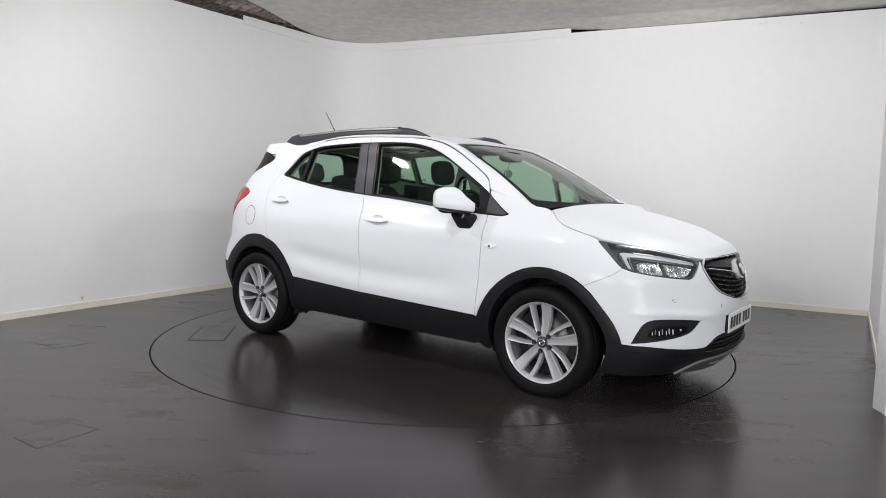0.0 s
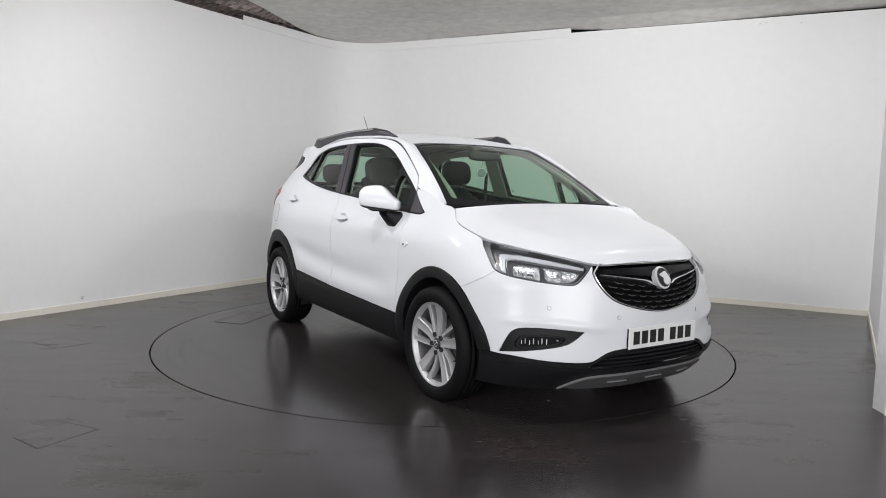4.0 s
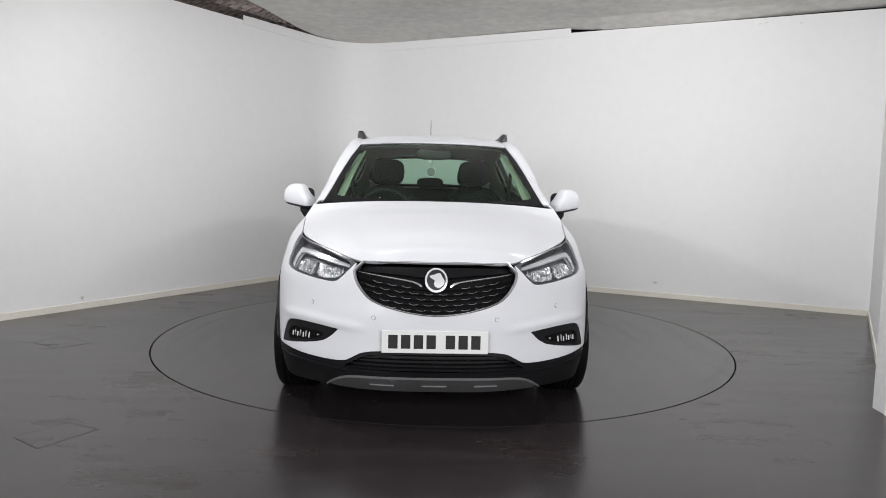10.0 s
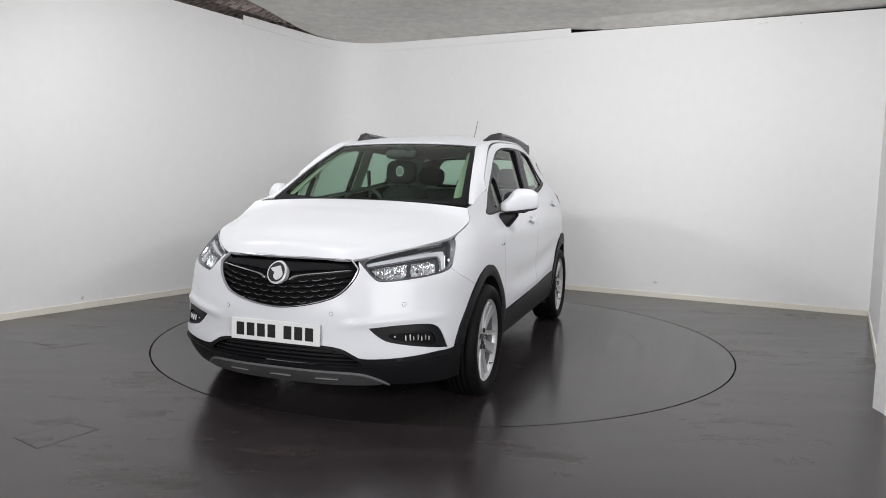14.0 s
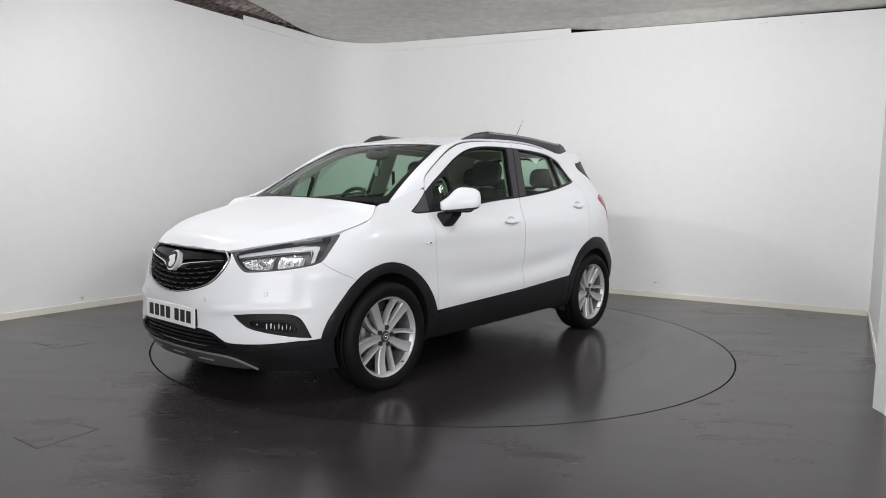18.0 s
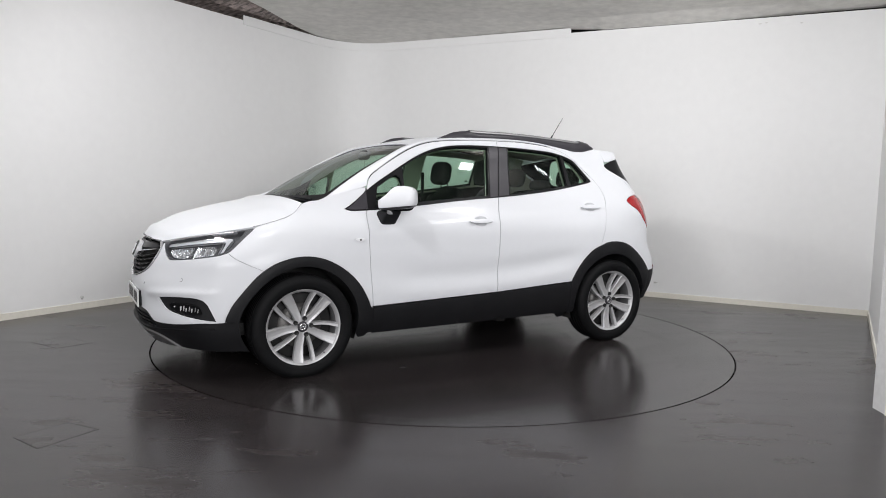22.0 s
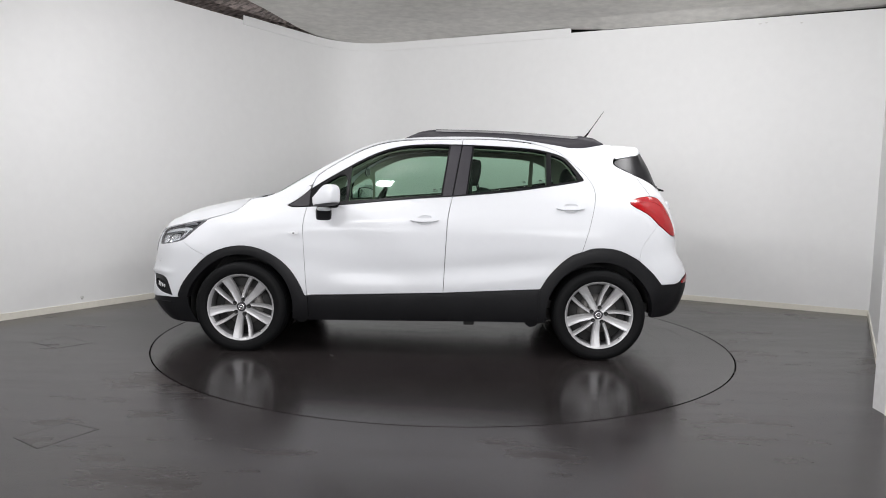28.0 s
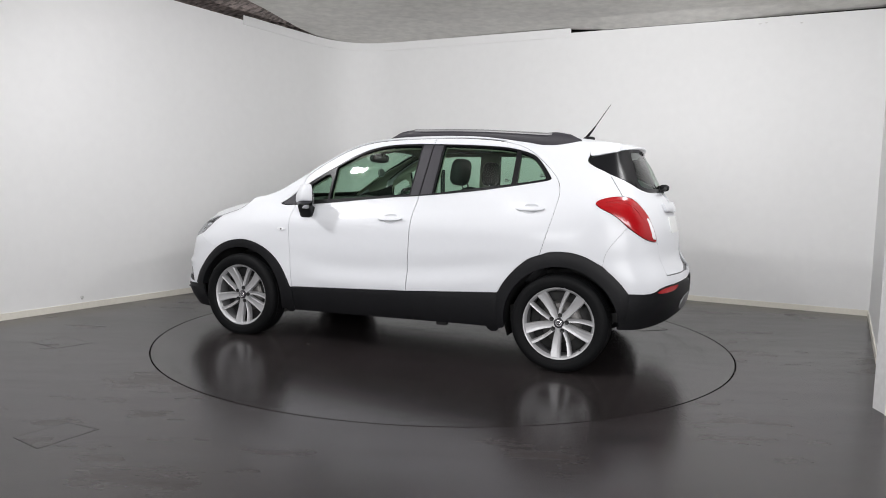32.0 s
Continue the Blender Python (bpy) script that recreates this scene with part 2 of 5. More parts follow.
def box(bm, x0, y0, z0, x1, y1, z1, bevel=0.0, m=None):
    made = bmesh.ops.create_cube(bm, size=1, matrix=(m or Matrix()) @ Matrix.Translation(((x0 + x1) / 2, (y0 + y1) / 2, (z0 + z1) / 2)) @ Matrix.Diagonal((x1 - x0, y1 - y0, z1 - z0, 1)))
    if bevel:
        edges = list({e for v in made["verts"] for e in v.link_edges})
        bmesh.ops.bevel(bm, geom=edges, offset=bevel, segments=2, profile=0.6, affect="EDGES")
    return bm


def tube(bm, pts, r, n=8, close=False):
    """A round bar along pts; r may change along it."""
    pts = [Vector(q) for q in pts]
    m = len(pts)
    rs = r if isinstance(r, (list, tuple)) else [r] * m
    rows = []
    for i, q in enumerate(pts):
        t = (pts[(i + 1) % m] - pts[i - 1]) if close else (pts[min(i + 1, m - 1)] - pts[max(i - 1, 0)])
        t.normalize()
        u = t.cross(Vector((0, 0, 1)))
        if u.length < 1e-3:
            u = t.cross(Vector((0, 1, 0)))
        u.normalize()
        w = t.cross(u)
        rows.append([bm.verts.new(q + (u * math.cos(2 * math.pi * k / n) + w * math.sin(2 * math.pi * k / n)) * rs[i]) for k in range(n)])
    for i in range(m if close else m - 1):
        a, b = rows[i], rows[(i + 1) % m]
        for k in range(n):
            bm.faces.new((a[k], a[(k + 1) % n], b[(k + 1) % n], b[k]))
    if not close:
        bm.faces.new(rows[0][::-1])
        bm.faces.new(rows[-1])
    bmesh.ops.recalc_face_normals(bm, faces=bm.faces)
    return bm


def sheet(bm, rows, flip=False):
    """A quad grid through rows of points."""
    vs = [[bm.verts.new(q) for q in r] for r in rows]
    for i in range(len(vs) - 1):
        for j in range(len(vs[0]) - 1):
            q = (vs[i][j], vs[i + 1][j], vs[i + 1][j + 1], vs[i][j + 1])
            bm.faces.new(q[::-1] if flip else q)
    return vs


def thicken(bm, d):
    """Fold the open border of a sheet down by d, against the normals."""
    bm.normal_update()
    edges = [e for e in bm.edges if e.is_boundary]
    vs = {v for e in edges for v in e.verts}
    nrm = {v: v.normal.copy() for v in vs}
    a = {v: bm.verts.new(v.co) for v in vs}
    b = {v: bm.verts.new(v.co - nrm[v] * d) for v in vs}
    for e in edges:
        lp = e.link_loops[0]
        i, j = lp.vert, lp.link_loop_next.vert
        bm.faces.new((a[j], a[i], b[i], b[j]))
    return bm


def blob(bm, centre, size, power=2.6, seg=20, rings=12, m=None):
    """A soft box: a superellipsoid."""
    def f(c, p):
        return math.copysign(abs(c) ** (2 / p), c)
    rows = []
    for i in range(rings + 1):
        a = -math.pi / 2 + math.pi * i / rings
        row = []
        for k in range(seg):
            b = 2 * math.pi * k / seg
            q = Vector((f(math.cos(a), power) * f(math.cos(b), power) * size[0] / 2, f(math.cos(a), power) * f(math.sin(b), power) * size[1] / 2, f(math.sin(a), power) * size[2] / 2))
            row.append(bm.verts.new((m or Matrix()) @ (q + Vector(centre))))
        rows.append(row)
    for i in range(rings):
        for k in range(seg):
            bm.faces.new((rows[i][k], rows[i][(k + 1) % seg], rows[i + 1][(k + 1) % seg], rows[i + 1][k]))
    bmesh.ops.remove_doubles(bm, verts=bm.verts, dist=1e-5)
    bmesh.ops.recalc_face_normals(bm, faces=bm.faces)
    return bm


def lathe(bm, prof, n=64, m=None):
    """Turn a profile (along the axis y, radius) round the y axis."""
    rows = [[bm.verts.new((m or Matrix()) @ Vector((r * math.cos(2 * math.pi * k / n), y, r * math.sin(2 * math.pi * k / n)))) for k in range(n)] for y, r in prof]
    for i in range(len(rows) - 1):
        for k in range(n):
            bm.faces.new((rows[i][k], rows[i][(k + 1) % n], rows[i + 1][(k + 1) % n], rows[i + 1][k]))
    bmesh.ops.recalc_face_normals(bm, faces=bm.faces)
    return bm


# ---- the room ----
CORNER, RIGHT_END = Vector((-1.343, 9.854, 0)), Vector((4.3155, 7.026, 0))
L_DIR, R_DIR, S_DIR = Vector((-0.5067, -0.8621, 0)), Vector((0.8945, -0.4471, 0)), Vector((-0.4944, -0.8692, 0))
# unseen back of the room, widened so the right-hand fill fits inside
L_END, EAST_END, NOOK, S_END = CORNER + L_DIR * 13.0, RIGHT_END + S_DIR * 3.7, Vector((5.8, 3.6, 0)), Vector((5.8, -1.4, 0))
WALL_H = 3.035
# unseen back walls: added to close the room, grey set for bounced light
BOUNCE_GREY = mat("unseen_wall_grey", (0.72, 0.72, 0.72), 0.85, noise_scale=2, vary=0.1)


def wall_path():
    """The inner face of the two seen walls: straight, with a rounded corner between."""
    r, out = 0.75, []
    a, b = CORNER + L_DIR * r, CORNER + R_DIR * r
    for i in range(31):
        t = i / 30
        out.append(a * (1 - t) ** 2 + CORNER * 2 * t * (1 - t) + b * t * t)
    return out


def strip(bm, pts, z0, z1, thick, side=-1):
    """A standing band along pts; thick is laid outwards."""
    n = len(pts)
    outs = []
    for i, q in enumerate(pts):
        d = (pts[min(i + 1, n - 1)] - pts[max(i - 1, 0)]).normalized()
        outs.append(q + Vector((-d.y, d.x, 0)) * thick * -side)
    rows = [[bm.verts.new((q.x, q.y, z)) for q in line] for line, z in ((pts, z0), (pts, z1), (outs, z1), (outs, z0))]
    for k in range(4):
        a, b = rows[k], rows[(k + 1) % 4]
        for i in range(n - 1):
            bm.faces.new((a[i], a[i + 1], b[i + 1], b[i]))
    for i in (0, n - 1):
        bm.faces.new([r[i] for r in rows])
    bmesh.ops.recalc_face_normals(bm, faces=bm.faces)
    return bm


def build_room():
    curve = wall_path()
    seg = lambda a, b, n: [a.lerp(b, i / n) for i in range(n + 1)]
    for name, pts in (("wall_west_rear", seg(L_END, CORNER + L_DIR * 7.2, 6)), ("wall_west", seg(CORNER + L_DIR * 7.2, curve[0], 6)), ("wall_corner", curve), ("wall_north", seg(curve[-1], RIGHT_END, 6)), ("wall_east", seg(RIGHT_END, EAST_END, 6)), ("added_return_rear", seg(EAST_END, NOOK, 4)), ("added_east_rear", seg(NOOK, S_END, 4)), ("wall_south", seg(S_END, L_END, 4))):
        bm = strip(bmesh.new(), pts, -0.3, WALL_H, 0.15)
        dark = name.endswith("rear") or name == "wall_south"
        part(name, bm, BOUNCE_GREY if dark else WALL, label="plain grey wall at the back of the room" if dark else "white painted wall with faint scuffs", category="wall", kind="structure", smooth=False)
    full = seg(L_END, curve[0], 1) + curve[1:-1] + seg(curve[-1], RIGHT_END, 1)
    inner = 0.012
    bm = strip(bmesh.new(), full, 0.0, 0.058, -inner)
    part("skirting_board", bm, SKIRT, label="low cream painted skirting along the white walls", category="skirting", kind="structure", smooth=False)
    bm = strip(bmesh.new(), seg(RIGHT_END, EAST_END, 1), 0.0, 0.058, -inner)
    part("skirting_board_east", bm, SKIRT, label="low cream painted skirting along the side wall", category="skirting", kind="structure", smooth=False)
    # cover strip above the rounded corner
    cov = [CORNER + L_DIR * 1.94] + curve + [CORNER + R_DIR * 3.12]
    part("cover_strip", strip(bmesh.new(), cov, 2.985, 3.087, -0.012), WALL, label="white flexible cover strip along the wall top", category="strip", kind="structure", smooth=False)
    # hung ceiling sheet with a free edge, and the slab above it
    edge = [(-3.45, 4.5, 3.100), (-2.75, 5.95, 3.100), (-2.12, 7.5, 3.100), (-2.03, 7.84, 3.100), (-1.94, 8.31, 3.100), (-1.83, 8.84, 3.100), (-1.70, 9.28, 3.100), (-1.50, 9.56, 3.092), (-1.2, 9.74, 3.088), (-0.69, 9.54, 3.088), (0.4, 9.0, 3.093), (1.40, 8.55, 3.096)]
    for d, out, z in ((3.14, .03, 3.076), (3.3, .03, 3.060), (3.55, -.006, 3.039), (4.0, -.006, 3.038), (4.7, -.006, 3.038), (5.0, .02, 3.046), (5.5, .05, 3.055), (6.3, .06, 3.062)):
        q = CORNER + R_DIR * d + Vector((.4471, .8945, 0)) * out
        edge.append((q.x, q.y, z))
    edge += [(4.40, 6.6, 3.100), (4.0, 5.6, 3.100), (1.9, 2.2, 3.100), (-4.6, 2.2, 3.100)]
    core = Vector((0.1, 6.4, 0))
    bm = bmesh.new()
    low = [bm.verts.new(q) for q in edge]
    mids = [bm.verts.new((core.x + (x - core.x) * .86, core.y + (y - core.y) * .86, 3.100)) for x, y, z in edge]
    top = [bm.verts.new((x, y, z + 0.010)) for x, y, z in edge]
    bm.faces.new(mids[::-1])
    for i in range(len(edge)):
        j = (i + 1) % len(edge)
        bm.faces.new((low[i], mids[i], mids[j], low[j]))
        bm.faces.new((low[i], low[j], top[j], top[i]))
    part("ceiling", bm, CEIL, label="hung mottled grey ceiling sheet", category="ceiling", kind="structure", smooth=False)
    # the dark colour of this slab stands for the unlit void
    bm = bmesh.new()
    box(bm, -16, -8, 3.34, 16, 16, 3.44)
    part("void_slab", bm, DARK, label="dark void above the hung ceiling", category="ceiling", kind="structure", smooth=False)
    # small scuffs on the paint
    for d, way, z, w, h in ((3.943, L_DIR, .105, .030, .035), (4.222, R_DIR, .17, .05, .02), (5.15, R_DIR, 2.975, .03, .012), (5.21, R_DIR, 2.982, .025, .012), (5.54, R_DIR, 2.955, .025, .012)):
        n = Vector((way.y, -way.x, 0)) * (1 if way is R_DIR else -1)
        bm = bmesh.new()
        mid = CORNER + way * d + n * 0.003 + Vector((0, 0, z))
        ring = [bm.verts.new(mid + way * (w / 2 * math.cos(a) * (1 + .3 * math.sin(3 * a))) + Vector((0, 0, h / 2 * math.sin(a)))) for a in np.linspace(0, 2 * math.pi, 13)[:-1]]
        back = [bm.verts.new(v.co - n * 0.006) for v in ring]
        bm.faces.new(ring)
        for k in range(12):
            bm.faces.new((ring[k], ring[(k + 1) % 12], back[(k + 1) % 12], back[k]))
        bmesh.ops.recalc_face_normals(bm, faces=bm.faces)
        part("wall_scuff", bm, mat("grey_scuff", (0.66, 0.65, 0.64), 0.6, noise_scale=20, vary=0.2), label="small grey scuff on the white wall paint", category="scuff", kind="structure")
    # streaked folded sheeting between the hung ceiling and the wall top
    random.seed(5)
    bm = bmesh.new()
    rows = []
    for k in range(26):
        off = 0.80 - 0.055 * k + random.uniform(-0.012, 0.012)
        z = 3.125 + (0.028 if k % 2 else 0.0) + random.uniform(0, 0.008)
        rows.append([CORNER + L_DIR * d + R_DIR * (off * min(1, d / 1.6)) + Vector((0, 0, z)) for d in np.linspace(0.25, 9.0, 12)])
    sheet(bm, rows)
    part("void_sheeting", bm, streak_material("streaked_brown_sheet", (0.36, 0.30, 0.28), 0.6, math.degrees(math.atan2(-L_DIR.y, -L_DIR.x))), label="dusty brown folded sheeting above the wall top", category="sheeting", kind="structure", smooth=False)


TT = Vector((0.0152, 5.6966, 0))
TT_R = 2.2255


def build_floor():
    bm = bmesh.new()
    n = 128
    ring = [bm.verts.new((TT.x + (TT_R + 0.0054) * math.cos(2 * math.pi * i / n), TT.y + (TT_R + 0.0054) * math.sin(2 * math.pi * i / n), 0)) for i in range(n)]
    out = [bm.verts.new((TT.x + 16 * math.cos(2 * math.pi * i / n), TT.y + 16 * math.sin(2 * math.pi * i / n), 0)) for i in range(n)]
    low = [bm.verts.new((v.co.x, v.co.y, -0.06)) for v in ring]
    for i in range(n):
        j = (i + 1) % n
        bm.faces.new((ring[i], out[i], out[j], ring[j]))
        bm.faces.new((ring[j], low[j], low[i], ring[i]))
    bm.faces.new(low)
    for name, c in (("floor_hatch", ((-3.017, 5.089), (-2.879, 5.297), (-2.58, 5.115), (-2.736, 4.919))), ("floor_hatch", ((-1.989, 3.19), (-1.851, 3.411), (-1.654, 3.326), (-1.803, 3.06)))):
        h = thing(name, "dark square access plate let into the rubber floor", "hatch", "floor hatches")
        mid = sum((Vector((*q, 0)) for q in c), Vector()) / 4
        h.matrix_basis = Matrix.Translation(mid)
        q = [Vector((*k, 0)) - mid for k in c]
        for nm, m_ in (("seam", SEAM), ("plate", FLOOR)):
            hb = bmesh.new()
            z = 0.0006
            if nm == "seam":
                for k in range(4):
                    j = (k + 1) % 4
                    top = [hb.verts.new(v + Vector((0, 0, z))) for v in (q[k], q[j], q[j] * .968, q[k] * .968)]
                    hb.faces.new(top)
            else:
                vs = [hb.verts.new(k * .968 + Vector((0, 0, z))) for k in q]
                lo = [hb.verts.new(k * .968 - Vector((0, 0, 0.004))) for k in q]
                hb.faces.new(vs)
                for k in range(4):
                    hb.faces.new((vs[k], lo[k], lo[(k + 1) % 4], vs[(k + 1) % 4]))
            bmesh.ops.recalc_face_normals(hb, faces=hb.faces)
            part(nm, hb, m_, h, smooth=False)
    part("floor", bm, FLOOR, label="dark grey speckled rubber floor with wear streaks", category="floor", kind="structure", smooth=False)


def build_turntable():
    tt = thing("turntable", "large round dark grey turntable set flush in the floor", "turntable")
    bm = bmesh.new()
    bmesh.ops.create_cone(bm, cap_ends=True, segments=128, radius1=TT_R - 0.0054, radius2=TT_R - 0.0054, depth=0.04, matrix=Matrix.Translation((0, 0, -0.02)))
    part("disc", bm, TABLE, tt, smooth=False)
    # service hatch let into the disc
    c = [Vector(q) for q in ((-1.105, -1.325, 0), (-1.465, -0.95, 0), (-1.665, -1.12, 0), (-1.305, -1.50, 0))]
    bm = bmesh.new()
    for i in range(4):
        a, b2 = c[i], c[(i + 1) % 4]
        n = (b2 - a).normalized().cross(Vector((0, 0, 1))) * 0.006
        vs = [bm.verts.new(q + Vector((0, 0, 0.0015))) for q in (a - n, b2 - n, b2 + n, a + n)]
        lo = [bm.verts.new(v.co - Vector((0, 0, 0.004))) for v in vs]
        bm.faces.new(vs[::-1])
        for k in range(4):
            bm.faces.new((vs[k], vs[(k + 1) % 4], lo[(k + 1) % 4], lo[k]))
    bmesh.ops.recalc_face_normals(bm, faces=bm.faces)
    part("hatch_seam", bm, INK, tt, smooth=False)
    bm = bmesh.new()
    f = [q.lerp(sum(c, Vector()) / 4, 0.02) for q in c]
    vs = [bm.verts.new(q + Vector((0, 0, 0.002))) for q in f]
    lo = [bm.verts.new(q - Vector((0, 0, 0.004))) for q in f]
    bm.faces.new(vs)
    for k in range(4):
        bm.faces.new((vs[k], lo[k], lo[(k + 1) % 4], vs[(k + 1) % 4]))
    bmesh.ops.recalc_face_normals(bm, faces=bm.faces)
    part("hatch", bm, TABLE, tt, smooth=False)
    return tt


build_room()
build_floor()
turntable = build_turntable()

# ---- the car: a body lofted through plan outlines at several heights ----
ZR = (0.18, 0.30, 0.42, 0.55, 0.66, 0.76, 0.84, 0.93, 1.03, 1.13, 1.25, 1.38, 1.50, 1.58)
S_SIDE = 1.42 + 1.436   # along the flank s = S_SIDE - x
FRONT_S = (0.0, 0.26, 0.48, 0.69, 0.86, 1.01)
SIDE_X = (1.436, 1.0, 0.45, -0.1, -0.6, -1.12, -1.40)
REAR_S = (4.256 + 0.16, 4.256 + 0.32, 4.256 + 0.52, 4.256 + 0.72, 4.256 + 0.98)
# front, per height: x and y at the six front stations
FX = ((2.22, 2.21, 2.15, 2.05, 1.94, 1.82), (2.31, 2.295, 2.24, 2.14, 2.02, 1.865), (2.315, 2.30, 2.245, 2.14, 2.02, 1.87),
      (2.322, 2.302, 2.232, 2.118, 1.995, 1.845), (2.318, 2.288, 2.207, 2.088, 1.965, 1.825), (2.293, 2.267, 2.18, 2.058, 1.935, 1.805),
      (2.237, 2.217, 2.132, 2.002, 1.878, 1.755), (2.10, 2.08, 2.00, 1.87, 1.77, 1.67), (1.80, 1.78, 1.74, 1.66, 1.60, 1.52),
      (1.60, 1.58, 1.55, 1.52, 1.50, 1.46), (1.55, 1.53, 1.51, 1.49, 1.47, 1.44))
FY = ((0, .25, .45, .64, .76, .81), (0, .25, .45, .645, .772, .834), (0, .25, .455, .652, .776, .842),
      (0, .26, .47, .65, .778, .846), (0, .26, .47, .655, .780, .846), (0, .26, .47, .655, .776, .838),
      (0, .26, .46, .634, .750, .814), (0, .25, .44, .614, .719, .780), (0, .25, .42, .56, .65, .71),
      (0, .25, .42, .55, .63, .69), (0, .25, .42, .55, .62, .67))
SY = ((.80, .80, .80, .80, .80, .80, .78), (.86, .848, .848, .848, .848, .85, .815), (.873, .870, .870, .870, .870, .874, .845),
      (.876, .874, .875, .875, .875, .878, .848), (.875, .868, .872, .873, .874, .878, .845), (.875, .870, .874, .875, .876, .878, .84),
      (.868, .868, .873, .875, .876, .876, .835), (.84, .857, .866, .869, .870, .868, .825), (.765, .79, .812, .828, .835, .842, .81),
      (.71, .745, .772, .788, .798, .800, .770), (.66, .695, .730, .750, .745, .715, .685), (.61, .64, .675, .708, .690, .628, .595),
      (.55, .57, .62, .668, .632, .568, .53), (.49, .50, .56, .61, .58, .51, .475))
RX = ((-1.538, -1.623, -1.693, -1.738, -1.768), (-1.557, -1.663, -1.748, -1.798, -1.828), (-1.567, -1.698, -1.793, -1.840, -1.860),
      (-1.572, -1.713, -1.816, -1.863, -1.883), (-1.567, -1.700, -1.796, -1.844, -1.862), (-1.552, -1.666, -1.743, -1.788, -1.806),
      (-1.547, -1.653, -1.733, -1.775, -1.791), (-1.542, -1.648, -1.723, -1.760, -1.775), (-1.534, -1.625, -1.696, -1.734, -1.749),
      (-1.519, -1.593, -1.656, -1.694, -1.712), (-1.498, -1.548, -1.590, -1.622, -1.636), (-1.462, -1.505, -1.538, -1.560, -1.570),
      (-1.425, -1.450, -1.470, -1.487, -1.492), (-1.415, -1.430, -1.442, -1.450, -1.455))
RY = ((.73, .64, .48, .28, 0), (.765, .67, .50, .29, 0), (.80, .71, .525, .305, 0), (.812, .725, .535, .31, 0), (.806, .715, .53, .305, 0),
      (.79, .695, .52, .30, 0), (.785, .69, .515, .30, 0), (.775, .685, .51, .30, 0), (.755, .665, .50, .29, 0), (.715, .63, .47, .28, 0),
      (.635, .56, .43, .255, 0), (.55, .49, .385, .235, 0), (.485, .43, .34, .205, 0), (.435, .385, .305, .185, 0))


def spline(knots, values):
    """Natural cubic spline through values (rows) at knots; returns a function of an array."""
    k, v = np.array(knots, float), np.array(values, float)
    n = len(k)
    h = np.diff(k)
    a, r = np.zeros((n, n)), np.zeros((n,) + v.shape[1:])
    a[0, 0] = a[-1, -1] = 1
    for i in range(1, n - 1):
        a[i, i - 1], a[i, i], a[i, i + 1] = h[i - 1], 2 * (h[i - 1] + h[i]), h[i]
        r[i] = 6 * ((v[i + 1] - v[i]) / h[i] - (v[i] - v[i - 1]) / h[i - 1])
    m = np.linalg.solve(a, r.reshape(n, -1)).reshape(r.shape)

    def f(x):
        x = np.clip(np.asarray(x, float), k[0], k[-1])
        i = np.clip(np.searchsorted(k, x) - 1, 0, n - 2)
        hh = h[i]
        shape = hh.shape + (1,) * (v.ndim - 1)
        t0, t1, hh = (k[i + 1] - x).reshape(shape), (x - k[i]).reshape(shape), hh.reshape(shape)
        return m[i] * t0 ** 3 / (6 * hh) + m[i + 1] * t1 ** 3 / (6 * hh) + (v[i] / hh - m[i] * hh / 6) * t0 + (v[i + 1] / hh - m[i + 1] * hh / 6) * t1
    return f


S_KNOTS = FRONT_S + tuple(S_SIDE - x for x in SIDE_X) + REAR_S
S_MAX = S_KNOTS[-1]


def body_tables():
    fx, fy = list(FX), list(FY)
    while len(fx) < len(ZR):
        fx.append(FX[-1]); fy.append(FY[-1])
    xs = [tuple(fx[i]) + SIDE_X + RX[i] for i in range(len(ZR))]
    ys = [tuple(fy[i]) + SY[i] + RY[i] for i in range(len(ZR))]
    g = np.stack([np.array(xs), np.array(ys)], -1)          # heights x stations x 2
    return spline(ZR, g)


_rows = body_tables()
Z_FINE = np.linspace(ZR[0], ZR[-1], 141)
S_FINE = np.linspace(0, S_MAX, 401)
_grid = spline(S_KNOTS, np.moveaxis(_rows(Z_FINE), 1, 0))(S_FINE)     # s, z, 2


def body(s, z):
    """Point of the body's skin at girth s (front centre 0, left side positive) and height z."""
    s, z = np.asarray(s, float), np.asarray(z, float)
    a = np.clip(np.abs(s) / S_MAX, 0, 1) * 400
    b = np.clip((z - ZR[0]) / (ZR[-1] - ZR[0]), 0, 1) * 140
    i, j = np.minimum(a.astype(int), 399), np.minimum(b.astype(int), 139)
    u, w = (a - i)[..., None], (b - j)[..., None]
    q = _grid[i, j] * (1 - u) * (1 - w) + _grid[i + 1, j] * u * (1 - w) + _grid[i, j + 1] * (1 - u) * w + _grid[i + 1, j + 1] * u * w
    return np.stack([q[..., 0], q[..., 1] * np.where(s < 0, -1, 1), z], -1)


def skin(s, z, out=0.0):
    """Points on the skin, moved out along its normal."""
    s, z = np.asarray(s, float), np.asarray(z, float)
    p0 = body(s, z)
    e = 0.012
    du, dv = body(s + e, z) - body(s - e, z), body(s, z + e) - body(s, z - e)
    n = np.cross(du, dv)
    n /= np.maximum(np.linalg.norm(n, axis=-1, keepdims=True), 1e-9)
    return p0 + n * np.asarray(out)[..., None], n

# ---- panels cut from the skin ----
from mathutils.geometry import delaunay_2d_cdt


